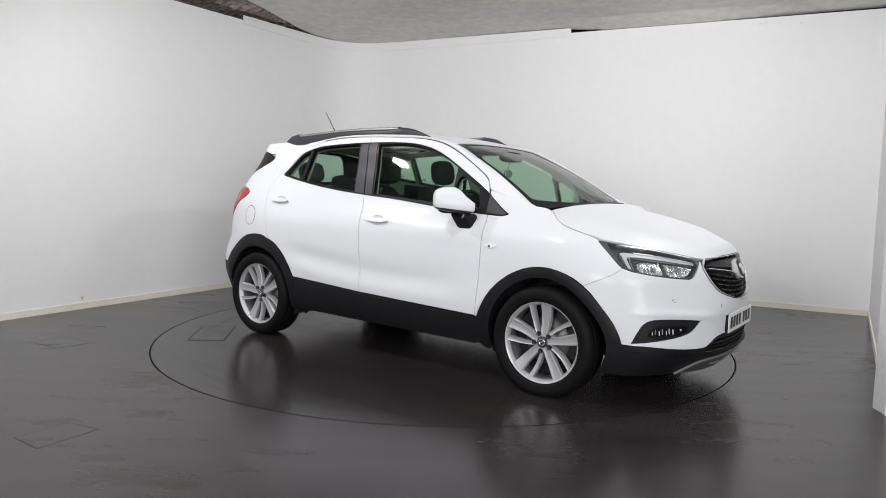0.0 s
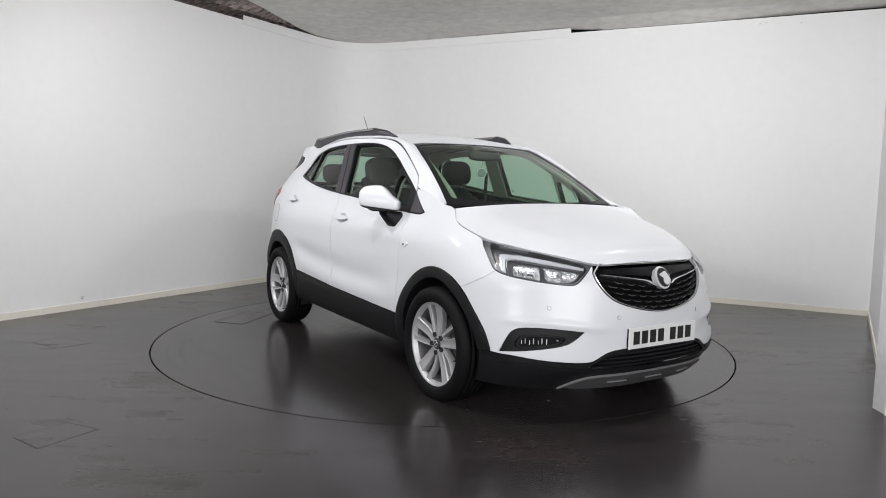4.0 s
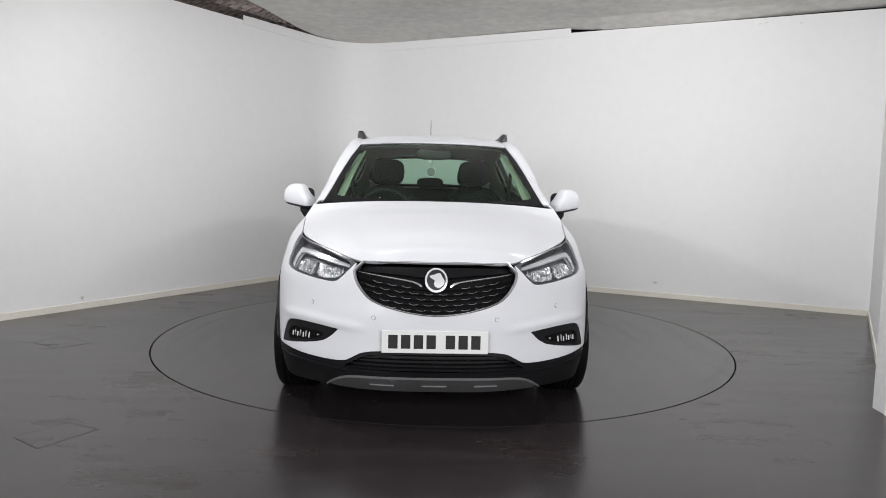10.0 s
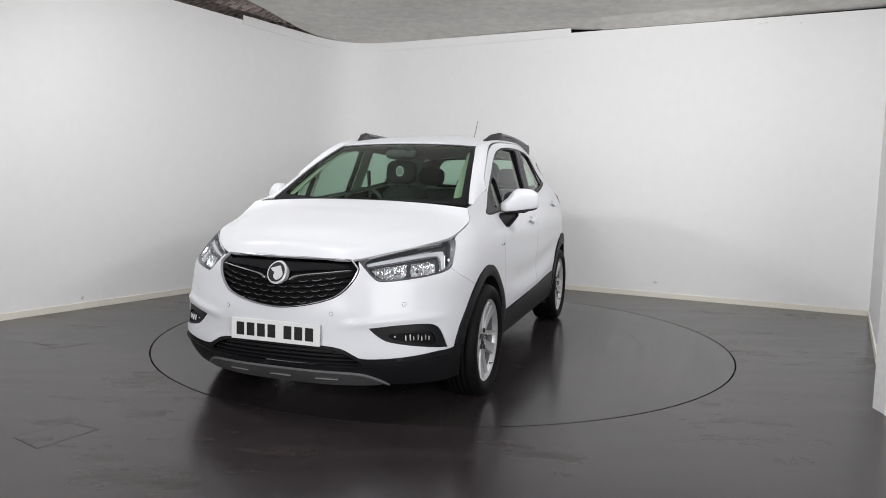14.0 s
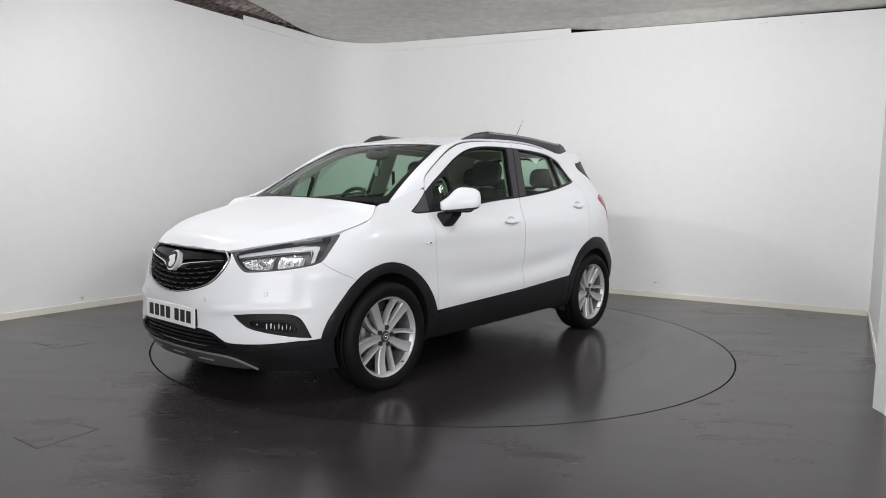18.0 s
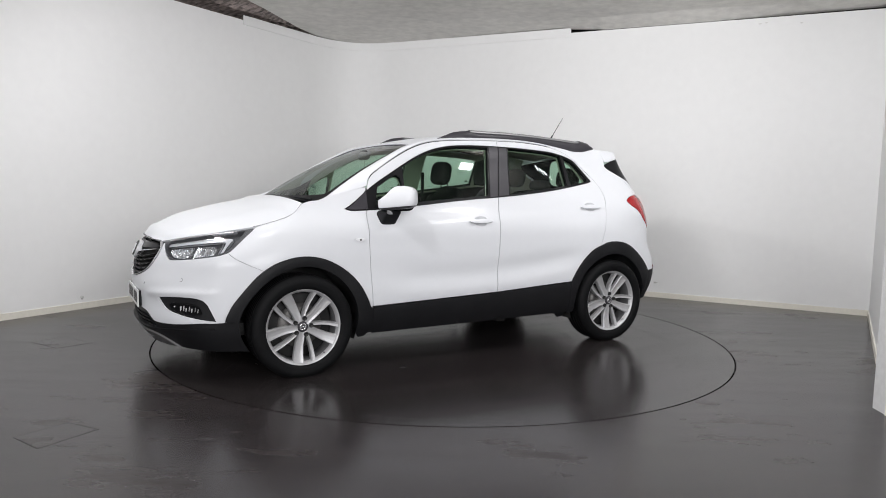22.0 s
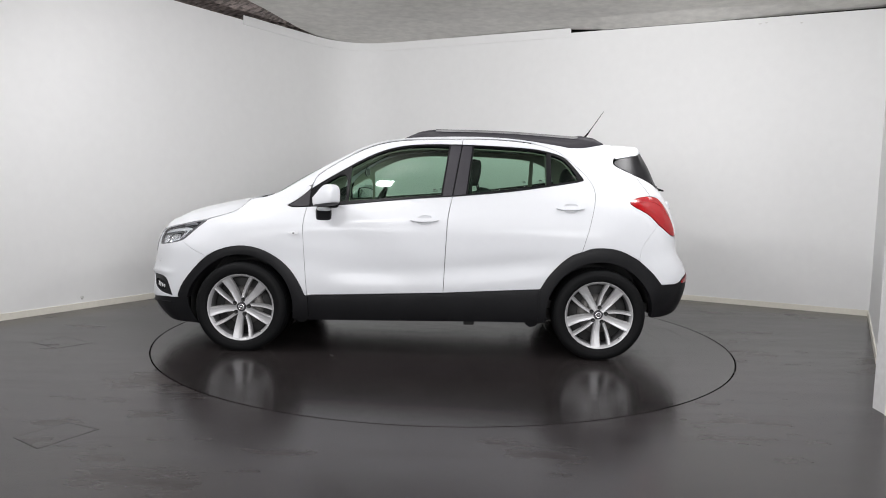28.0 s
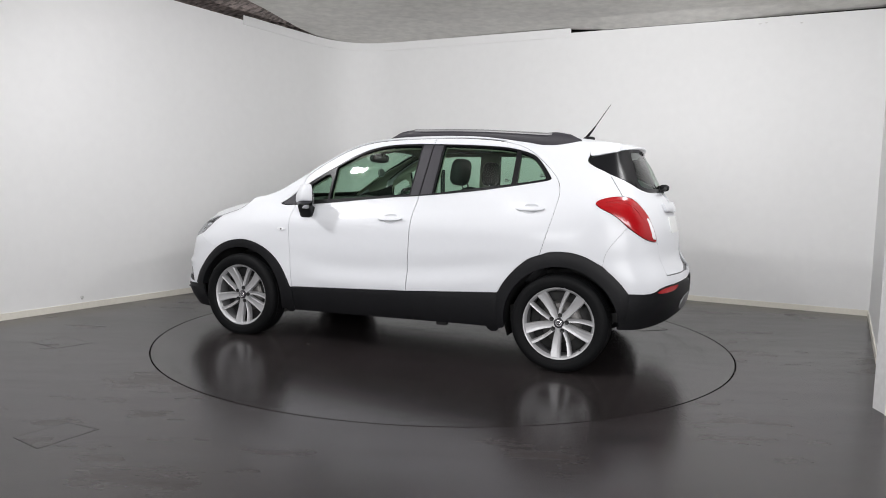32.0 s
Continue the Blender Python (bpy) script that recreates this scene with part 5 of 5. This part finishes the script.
    for v in (1, -1):
        panel("pillar_cover", [(.07, v * .86), (.07, v * .955), (.5, v * .965), (.93, v * .96), (.93, v * .905), (.5, v * .885)], LINER, car, where=screen, out=-0.035, depth=0.004, grid=0.05)
    # lining under the roof
    bm = bmesh.new()
    rows = []
    for u in np.linspace(5.05, 10.9, 24):
        e = PILLAR(np.array([u]))[0]
        rows.append([(e[0], e[1] * v * 1.08, e[2] - .045 + (ROOF_C(np.array([e[0]]))[0, 0] - e[2]) * (1 - abs(v) ** 2.5)) for v in np.linspace(-1, 1, 15)])
    sheet(bm, rows)
    part("headlining", bm, LINER, car)
    # scuttle and wipers
    bm = bmesh.new()
    n = 24
    r0, r1, r2 = [], [], []
    for v in np.linspace(-1, 1, n):
        w = 1 - abs(v) ** 2.2
        r0.append((1.34 + .075 * w, .72 * v, 1.095 + .02 * w))
        r1.append((1.30 + .11 * w, .715 * v, 1.085))
        r2.append((1.24 + .13 * w, .71 * v, 1.10))
    sheet(bm, [r0, r1, r2])
    part("scuttle", bm, BLACKP, car)
    bm = bmesh.new()
    tube(bm, [(1.30, .60, 1.108), (1.335, .35, 1.118), (1.36, .02, 1.116)], [.009, .008, .006], 6)
    part("wiper", bm, BLACKP, car)
    bm = bmesh.new()
    tube(bm, [(1.335, .05, 1.116), (1.325, -.25, 1.118), (1.28, -.55, 1.112)], [.009, .008, .006], 6)
    part("wiper", bm, BLACKP, car)
    # roof rails: feet at both ends, a silver strip along the top between them
    for side in (1, -1):
        bm = bmesh.new()
        rows = []
        for x in np.linspace(.31, -1.16, 60):
            y = float(np.interp(x, (-1.16, -.9, -.3, .1, .31), (.525, .560, .576, .562, .515)))
            lo = float(np.interp(x, (-1.16, -1.05, -.93, -.71, -.49, -.22, 0, .31), (1.545, 1.516, 1.522, 1.543, 1.560, 1.570, 1.566, 1.556)))
            hi = float(np.interp(x, (-1.16, -1.085, -.995, -.955, -.94, -.71, -.486, -.22, .0, .02, .067, .13, .197, .31), (1.552, 1.589, 1.604, 1.602, 1.582, 1.597, 1.609, 1.614, 1.612, 1.614, 1.627, 1.622, 1.610, 1.562)))
            hw = float(np.interp(x, (-1.16, -1.0, .15, .31), (.010, .026, .026, .008)))
            rows.append([(x, (y + hw * c) * side, lo + (hi - lo) * zz) for c, zz in ((.9, -.2), (1.1, .25), (1.05, .7), (.7, .96), (0, 1.0), (-.7, .96), (-1, .7), (-1, -.2))])
        sheet(bm, rows)
        bm.normal_update()
        if sum(f.normal.z for f in bm.faces) < 0:
            bmesh.ops.reverse_faces(bm, faces=bm.faces)
        rail = part("roof_rail", bm, GREYP, car, label="dark grey roof rail with a silver top strip")
        bm = bmesh.new()
        rows = []
        for x in np.linspace(.075, -.965, 30):
            y = float(np.interp(x, (-.965, -.9, -.3, .1), (.557, .560, .576, .564)))
            e = float(np.interp(x, (-.965, -.94, -.71, -.486, -.22, .0, .075), (1.588, 1.584, 1.598, 1.610, 1.616, 1.616, 1.618)))
            rows.append([(x, (y + c) * side, e + dz) for c, dz in ((.022, -.004), (.021, .009), (.012, .013), (-.012, .013), (-.020, .009), (-.021, -.004))])
        sheet(bm, rows)
        bm.normal_update()
        if sum(f.normal.z for f in bm.faces) < 0:
            bmesh.ops.reverse_faces(bm, faces=bm.faces)
        part("top_strip", bm, SILVERP, rail)
    # spoiler lip over the rear window
    bm = bmesh.new()
    rows = []
    for v in np.linspace(-1, 1, 25):
        w = 1 - abs(v) ** 2.4
        y = .455 * v
        x0, z0 = -1.362 - .072 * w, 1.511 + .026 * w
        rows.append([(x0 + .06, y, z0 + .006), (x0 - .04, y * 1.0, z0 - .004), (x0 - .085, y, z0 - .016), (x0 - .088, y, z0 - .026), (x0 - .04, y, z0 - .036), (x0 + .03, y, z0 - .040)])
    sheet(bm, rows)
    bm.normal_update()
    bmesh.ops.recalc_face_normals(bm, faces=bm.faces)
    part("spoiler", bm, PAINT, car)
    # aerial
    bm = bmesh.new()
    blob(bm, (-1.11, 0, 1.595), (.09, .04, .034))
    tube(bm, [(-1.09, 0, 1.605), (-1.135, 0, 1.66), (-1.155, 0, 1.69)], [.011, .007, .0045], 8)
    tube(bm, [(-1.155, 0, 1.69), (-1.26, 0, 1.845)], [.0032, .0022], 6)
    part("aerial", bm, BLACKP, car)


def build_mirrors():
    # long axis swept back, domed above, cut flat below, with a grey lower edge
    def shell(grow):
        bm = bmesh.new()
        blob(bm, (0, 0, 0), (.124 * grow, .238 * grow, .192 * grow), 4.6, 40, 24)
        for v in bm.verts:
            x, y, z = v.co
            t = min(1, max(0, (y + .1175) / .235))
            if x < -.02:
                x = -.02 + (x + .02) * .3
            if z > 0:
                h = z / .095
                if x > 0:
                    x *= 1 - .55 * h ** 1.4
                y += .075 * h * (1 - t) ** 1.3 - .012 * h * h * t
                z *= 1 - .34 * t ** 1.6
            else:
                z *= .72
                y -= .022 * (1 - t)
            v.co = (x, y, z + .028 * t - .004)
        return bm
    for side in (1, -1):
        m = Matrix.Diagonal((1, side, 1, 1))
        at = m @ pose(.806, .918, 1.114, 0, 0, 42)
        bm = shell(1.0)
        bm.transform(at)
        bmesh.ops.recalc_face_normals(bm, faces=bm.faces)
        house = part("door_mirror", bm, PAINT, car, "white door mirror on a black foot")
        bm = shell(1.012)
        gone = [v for v in bm.verts if v.co.z - .028 * min(1, max(0, (v.co.y + .1175) / .235)) > -.052]
        bmesh.ops.delete(bm, geom=gone, context="VERTS")
        bm.transform(at)
        bmesh.ops.recalc_face_normals(bm, faces=bm.faces)
        part("lower_trim", bm, GREYP, house)
        for nm, grow, dx, mt in (("mirror_bezel", 1.0, -.036, BLACKP), ("mirror_glass", .9, -.041, CHROME)):
            bm = bmesh.new()
            blob(bm, (0, -.012, .0), (.012, .205 * grow, .140 * grow), 4, 20, 10)
            for v in bm.verts:
                t = (v.co.y + .1375) / .275
                if v.co.z > 0:
                    v.co.z *= 1 - .38 * max(0, (t - .35) / .65) ** 1.8
            bm.transform(m @ pose(.806, .918, 1.114, 0, 0, 42) @ Matrix.Translation((dx, 0, 0)))
            part(nm, bm, mt, house)
        # black foot: a wedge from the door up to the housing
        bm = bmesh.new()
        rows = []
        for t in np.linspace(0, 1, 8):
            y, zt = .80 + .10 * t, 1.046 + .008 * t
            zb = .932 + .09 * max(0, (t - .25) / .75) ** 1.3
            xa, xb = .800 - .012 * t, .918 - .03 * t
            cx, cz, w, h = (xa + xb) / 2, (zt + zb) / 2, (xb - xa) / 2, (zt - zb) / 2
            rows.append([(cx + w * math.copysign(abs(math.cos(a)) ** .5, math.cos(a)), y * side, cz + h * math.copysign(abs(math.sin(a)) ** .5, math.sin(a))) for a in np.linspace(0, 2 * math.pi, 25)])
        sheet(bm, rows)
        bmesh.ops.recalc_face_normals(bm, faces=bm.faces)
        part("foot", bm, BLACKP, house)


# ---- wheels ----
def wheel_meshes():
    """Tyre, rim, spokes and the rest, round the axis y, outer side towards +y."""
    R = 0.328
    out = {}
    bm = bmesh.new()
    prof = [(-.085, .236), (-.104, .252), (-.110, .285), (-.104, .308), (-.088, .322), (-.070, R - .002)]
    for k in range(5):
        y0 = -.062 + k * .031
        prof += [(y0 - .012, R), (y0 + .010, R), (y0 + .012, R - .006), (y0 + .017, R - .006)] if k < 4 else [(y0 - .012, R), (y0 + .006, R)]
    prof += [(.080, R - .003), (.092, .320), (.103, .308), (.1085, .296), (.1095, .285), (.1085, .272), (.1065, .266), (.1065, .2625), (.104, .255), (.095, .244), (.085, .236)]
    lathe(bm, prof, 96)
    out["tyre"] = (bm, RUBBER)
    # barrel shares the rim's alloy; its shade is put into a darker colour
    bm = bmesh.new()
    lathe(bm, [(-.09, .232), (-.06, .222), (.04, .215), (.062, .220)], 96)
    out["barrel"] = (bm, mat("shaded_alloy", (0.16, 0.16, 0.165), 0.5, metal=0.4, noise_scale=5, vary=0.15))
    bm = bmesh.new()
    lathe(bm, [(.062, .220), (.070, .2235), (.084, .231), (.0905, .2385), (.0905, .2420), (.087, .2445), (.083, .240)], 96)
    out["rim"] = (bm, ALLOY)
    bm = bmesh.new()
    lathe(bm, [(-.02, .0), (-.02, .205), (-.03, .215)], 64)
    out["backing"] = (bm, SHELL)
    bm = bmesh.new()
    lathe(bm, [(.0, .075), (.0, .142), (-.016, .142)], 48)
    lathe(bm, [(.0, .075), (.03, .072), (.03, .0)], 32)
    out["brake_disc"] = (bm, BRAKE)
    bm = bmesh.new()
    lathe(bm, [(.03, .066), (.050, .064), (.0585, .058), (.0600, .046), (.060, .036), (.056, .034)], 40)
    out["hub"] = (bm, ALLOY)
    bm = bmesh.new()
    lathe(bm, [(.060, .033), (.068, .032), (.071, .026), (.072, 0)], 32)
    out["centre_cap"] = (bm, GREYP)
    bm = bmesh.new()
    lathe(bm, [(.0725, .022), (.0735, .021), (.0735, .016), (.0725, .015)], 24)
    box(bm, -.014, .0722, -.003, .014, .0738, .003)
    out["cap_ring"] = (bm, CHROME)
    return out


def spoke(base, tip, w0, w1, bow=0.0):
    """One spoke between two places (degrees, radius) in the plane across the axis."""
    bm = bmesh.new()
    a = Vector((base[1] * math.cos(radians(base[0])), base[1] * math.sin(radians(base[0]))))
    b = Vector((tip[1] * math.cos(radians(tip[0])), tip[1] * math.sin(radians(tip[0]))))
    d = (b - a).normalized()
    n = Vector((-d.y, d.x))
    rows = []
    for t in np.linspace(0, 1, 11):
        c = a.lerp(b, t) + n * bow * math.sin(math.pi * t)
        w = w0 + (w1 - w0) * t ** 1.6
        y = .064 + .020 * t - .010 * math.sin(math.pi * t)
        row = []
        for q, dy in ((-1, -.034), (-1, -.007), (-.84, 0), (-.3, -.003), (.3, -.003), (.84, 0), (1, -.007), (1, -.034)):
            p = c + n * (q * w / 2)
            row.append((p.x, y + dy, p.y))
        rows.append(row)
    sheet(bm, rows)
    bmesh.ops.recalc_face_normals(bm, faces=bm.faces)
    return bm


def build_wheels():
    made = wheel_meshes()
    proto = new("wheel")
    proto.parent = car
    for k, (bm, m) in made.items():
        part(k, bm, m, proto)
    for i in range(5):
        part("spoke", spoke((55 + 72 * i, .032), (51 + 72 * i, .238), .046, .074, -.006), ALLOY, proto, smooth=False)
        part("thin_spoke", spoke((92 + 72 * i, .048), (74.5 + 72 * i, .239), .022, .030, .009), ALLOY, proto, smooth=False)
        bm = bmesh.new()
        a = math.radians(10 + 72 * i)
        lathe(bm, [(.060, .0145), (.0705, .0145), (.0715, .012), (.0685, .010), (.0685, 0)], 14, Matrix.Translation((.054 * math.cos(a), 0, .054 * math.sin(a))))
        part("bolt", bm, INK, proto)
    bm = bmesh.new()
    tube(bm, [(.150, .070, -.165), (.146, .092, -.160)], [.0045, .0035], 6)
    part("valve", bm, INK, proto)
    # seen from the left the axis points to the viewer: x runs backwards in the wheel's own plane
    left = lambda x, turn: pose(x, .793 if x > 0 else .776, .317 if x > 0 else .326) @ Matrix.Rotation(math.radians(turn), 4, "Y") @ Matrix.Diagonal((-1, 1, 1, 1))
    right = lambda x, turn: pose(x, -.793 if x > 0 else -.776, .317 if x > 0 else .326, 0, 0, 180) @ Matrix.Rotation(math.radians(turn), 4, "Y") @ Matrix.Diagonal((-1, 1, 1, 1))
    proto.matrix_basis = left(-1.119, 0)
    for m in (left(1.436, -4), right(1.436, 33.6), right(-1.119, -23)):
        made_w = copy_thing(proto, Matrix())
        made_w.matrix_basis = m
    # wheel houses
    for x in (1.436, -1.119):
        for side in (1, -1):
            bm = bmesh.new()
            rows = []
            last = math.pi + (.35 if x > 0 else .02)
            for y, r in ((.50, .385), (.62, .385), (.74, .385), (.815, .385)):
                rows.append([(x + r * math.cos(a), y * side, .33 + r * math.sin(a)) for a in np.linspace(-.35, last, 25)])
            sheet(bm, rows)
            sheet(bm, [[(x + r * math.cos(a), .815 * side, .33 + r * math.sin(a)) for a in np.linspace(.3, math.pi - .3, 19)] for r in (.385, .46)])
            sheet(bm, [[(x + r * math.cos(a), .50 * side, .33 + r * math.sin(a)) for a in np.linspace(-.35, last, 25)] for r in (.06, .385)])
            part("wheel_arch_liner", bm, SHELL, car)


def build_underside():
    bm = bmesh.new()
    box(bm, -1.40, -.68, .25, 2.05, .68, .34, .03)
    part("floor_pan", bm, SHELL, car, smooth=False)
    bm = bmesh.new()
    for side in (1, -1):
        box(bm, -.70, side * .70 - .06, .235, 1.02, side * .70 + .06, .40, .02)
    part("sill_box", bm, SHELL, car, smooth=False)
    bm = bmesh.new()
    tube(bm, [(.9, .1, .22), (.2, .1, .215), (-.8, .12, .23), (-1.35, .2, .25)], .03, 10)
    part("exhaust_pipe", bm, BRAKE, car)
    bm = bmesh.new()
    tube(bm, [(-1.12, -.66, .30), (-1.05, -.3, .28), (-1.05, .3, .28), (-1.12, .66, .30)], .045, 10)
    part("rear_axle", bm, SHELL, car)
    bm = bmesh.new()
    box(bm, -.24, .60, .19, -.16, .66, .25, .01)
    part("jack_bracket", bm, SHELL, car, smooth=False)


def build_cabin():
    bm = bmesh.new()
    rows = []
    for y in np.linspace(-.69, .69, 25):
        hump = 0.045 * math.exp(-((y + .36) / .17) ** 2)
        k = .02 * (1 - (y / .69) ** 2)
        rows.append([(1.24 + k * 4, y, 1.075), (1.12, y, 1.080 + k), (.98, y, 1.072 + k + hump * .6), (.86, y, 1.045 + k + hump), (.80, y, .99 + hump), (.79, y, .86), (.86, y, .70), (.95, y, .45)])
    sheet(bm, rows)
    part("dashboard", bm, DASH, car)
    # steering wheel
    wheel = new("steering_wheel")
    wheel.parent = car
    m = pose(.615, -.345, 1.015, 0, 66, 0)
    bm = bmesh.new()
    tube(bm, [m @ Vector((.18 * math.cos(a), .18 * math.sin(a), 0)) for a in np.linspace(0, 2 * math.pi, 37)[:-1]], .0155, 10, True)
    part("wheel_rim", bm, DASH, wheel)
    bm = bmesh.new()
    blob(bm, (0, 0, -.015), (.13, .15, .05), 3, 16, 8, m)
    for a in (90, 270, 0):
        tube(bm, [m @ Vector((.05 * math.cos(radians(a)), .05 * math.sin(radians(a)), -.01)), m @ Vector((.175 * math.cos(radians(a)), .175 * math.sin(radians(a)), 0))], .014, 8)
    part("boss", bm, DASH, wheel)
    bm = bmesh.new()
    tube(bm, [m @ Vector((0, 0, -.03)), (.86, -.345, .93)], .035, 10)
    part("column", bm, DASH, wheel)
    # seats
    for y in (.36, -.36):
        seat = new("front_seat")
        seat.parent = car
        bm = bmesh.new()
        blob(bm, (.12, y, .60), (.56, .50, .20), 3.4)
        part("cushion", bm, FABRIC, seat)
        bm = bmesh.new()
        blob(bm, (0, 0, 0), (.15, .48, .64), 3.4, 24, 14, pose(-.225, y, .90, 0, -17, 0))
        for sgn in (1, -1):
            blob(bm, (.05, sgn * .20, -.02), (.13, .09, .50), 2.6, 14, 10, pose(-.225, y, .90, 0, -17, 0))
        part("backrest", bm, FABRIC, seat)
        bm = bmesh.new()
        blob(bm, (0, 0, 0), (.105, .27, .205), 3.2, 20, 12, pose(-.215, y, 1.322, 0, -8, 0))
        part("headrest", bm, FABRIC, seat)
        bm = bmesh.new()
        for sgn in (1, -1):
            tube(bm, [(-.27, y + sgn * .06, 1.16), (-.235, y + sgn * .06, 1.27)], .006, 6)
        part("headrest_posts", bm, GREYP, seat)
    bench = new("rear_bench")
    bench.parent = car
    bm = bmesh.new()
    blob(bm, (-.72, 0, .62), (.52, 1.24, .22), 4)
    part("cushion", bm, FABRIC, bench)
    bm = bmesh.new()
    blob(bm, (0, 0, 0), (.14, 1.26, .60), 4, 28, 12, pose(-1.02, 0, .90, 0, -18, 0))
    part("backrest", bm, FABRIC, bench)
    for y in (.38, -.38, 0):
        bm = bmesh.new()
        blob(bm, (0, 0, 0), (.10, .25, .17 if y else .10), 3.2, 18, 10, pose(-1.03, y, 1.30 if y else 1.235, 0, -12, 0))
        part("headrest", bm, FABRIC, bench)
    bm = bmesh.new()
    box(bm, -1.62, -.58, 1.03, -1.12, .58, 1.05, .008)
    part("parcel_shelf", bm, DASH, car, smooth=False)
    # inner mirror and a round hanging ornament
    bm = bmesh.new()
    blob(bm, (0, 0, 0), (.05, .25, .075), 3.4, 20, 10, pose(.67, 0, 1.435, 0, -8, -8))
    tube(bm, [(.655, 0, 1.455), (.615, 0, 1.478)], .012, 8)
    part("inner_mirror", bm, DASH, car)
    orn = new("air_freshener")
    orn.parent = car
    bm = bmesh.new()
    lathe(bm, [(-.006, 0), (-.006, .036), (.006, .036), (.006, 0)], 24, pose(.657, -.012, 1.313, 0, 0, 70))
    part("disc", bm, DASH, orn)
    for r0, r1 in ((.036, .030), (.026, .0)):
        bm = bmesh.new()
        mm = pose(.657, -.012, 1.313, 0, 0, 70)
        lathe(bm, [(.007, r0), (.0075, r1)], 24, mm)
        lathe(bm, [(-.007, r0), (-.0075, r1)], 24, mm)
        part("print", bm, CLEARW if r1 else SILVERP, orn)
    bm = bmesh.new()
    tube(bm, [(.657, -.012, 1.349), (.667, -.005, 1.41)], .0015, 5)
    part("cord", bm, INK, orn)
    # belts
    for side in (1, -1):
        bm = bmesh.new()
        tube(bm, [(-.19, .66 * side, 1.33), (-.18, .63 * side, 1.0), (-.16, .60 * side, .6)], .016, 6)
        part("seat_belt", bm, FABRIC, car)
    bm = bmesh.new()
    box(bm, -1.5, -.70, .34, 1.1, .70, .40)
    part("cabin_floor", bm, SHELL, car, smooth=False)


build_top()
build_cabin()
build_mirrors()
build_wheels()
build_underside()


# ---- what moves: the table turns, and carries the car ----
TURN0, TURN_RATE, OFFSET, YAW = -36.6703, -5.18705, -0.119, 0.4


def motions():
    table_rows, car_rows = [], []
    for i in range(65):
        t = i * 0.5
        a = TURN0 + TURN_RATE * t
        table_rows.append((t, pose(TT.x, TT.y, 0, 0, 0, a)))
        car_rows.append((t, pose(TT.x, TT.y, 0, 0, 0, a) @ pose(0, OFFSET, 0, 0, 0, YAW)))
    walk(turntable, table_rows)
    walk(car, car_rows)


motions()
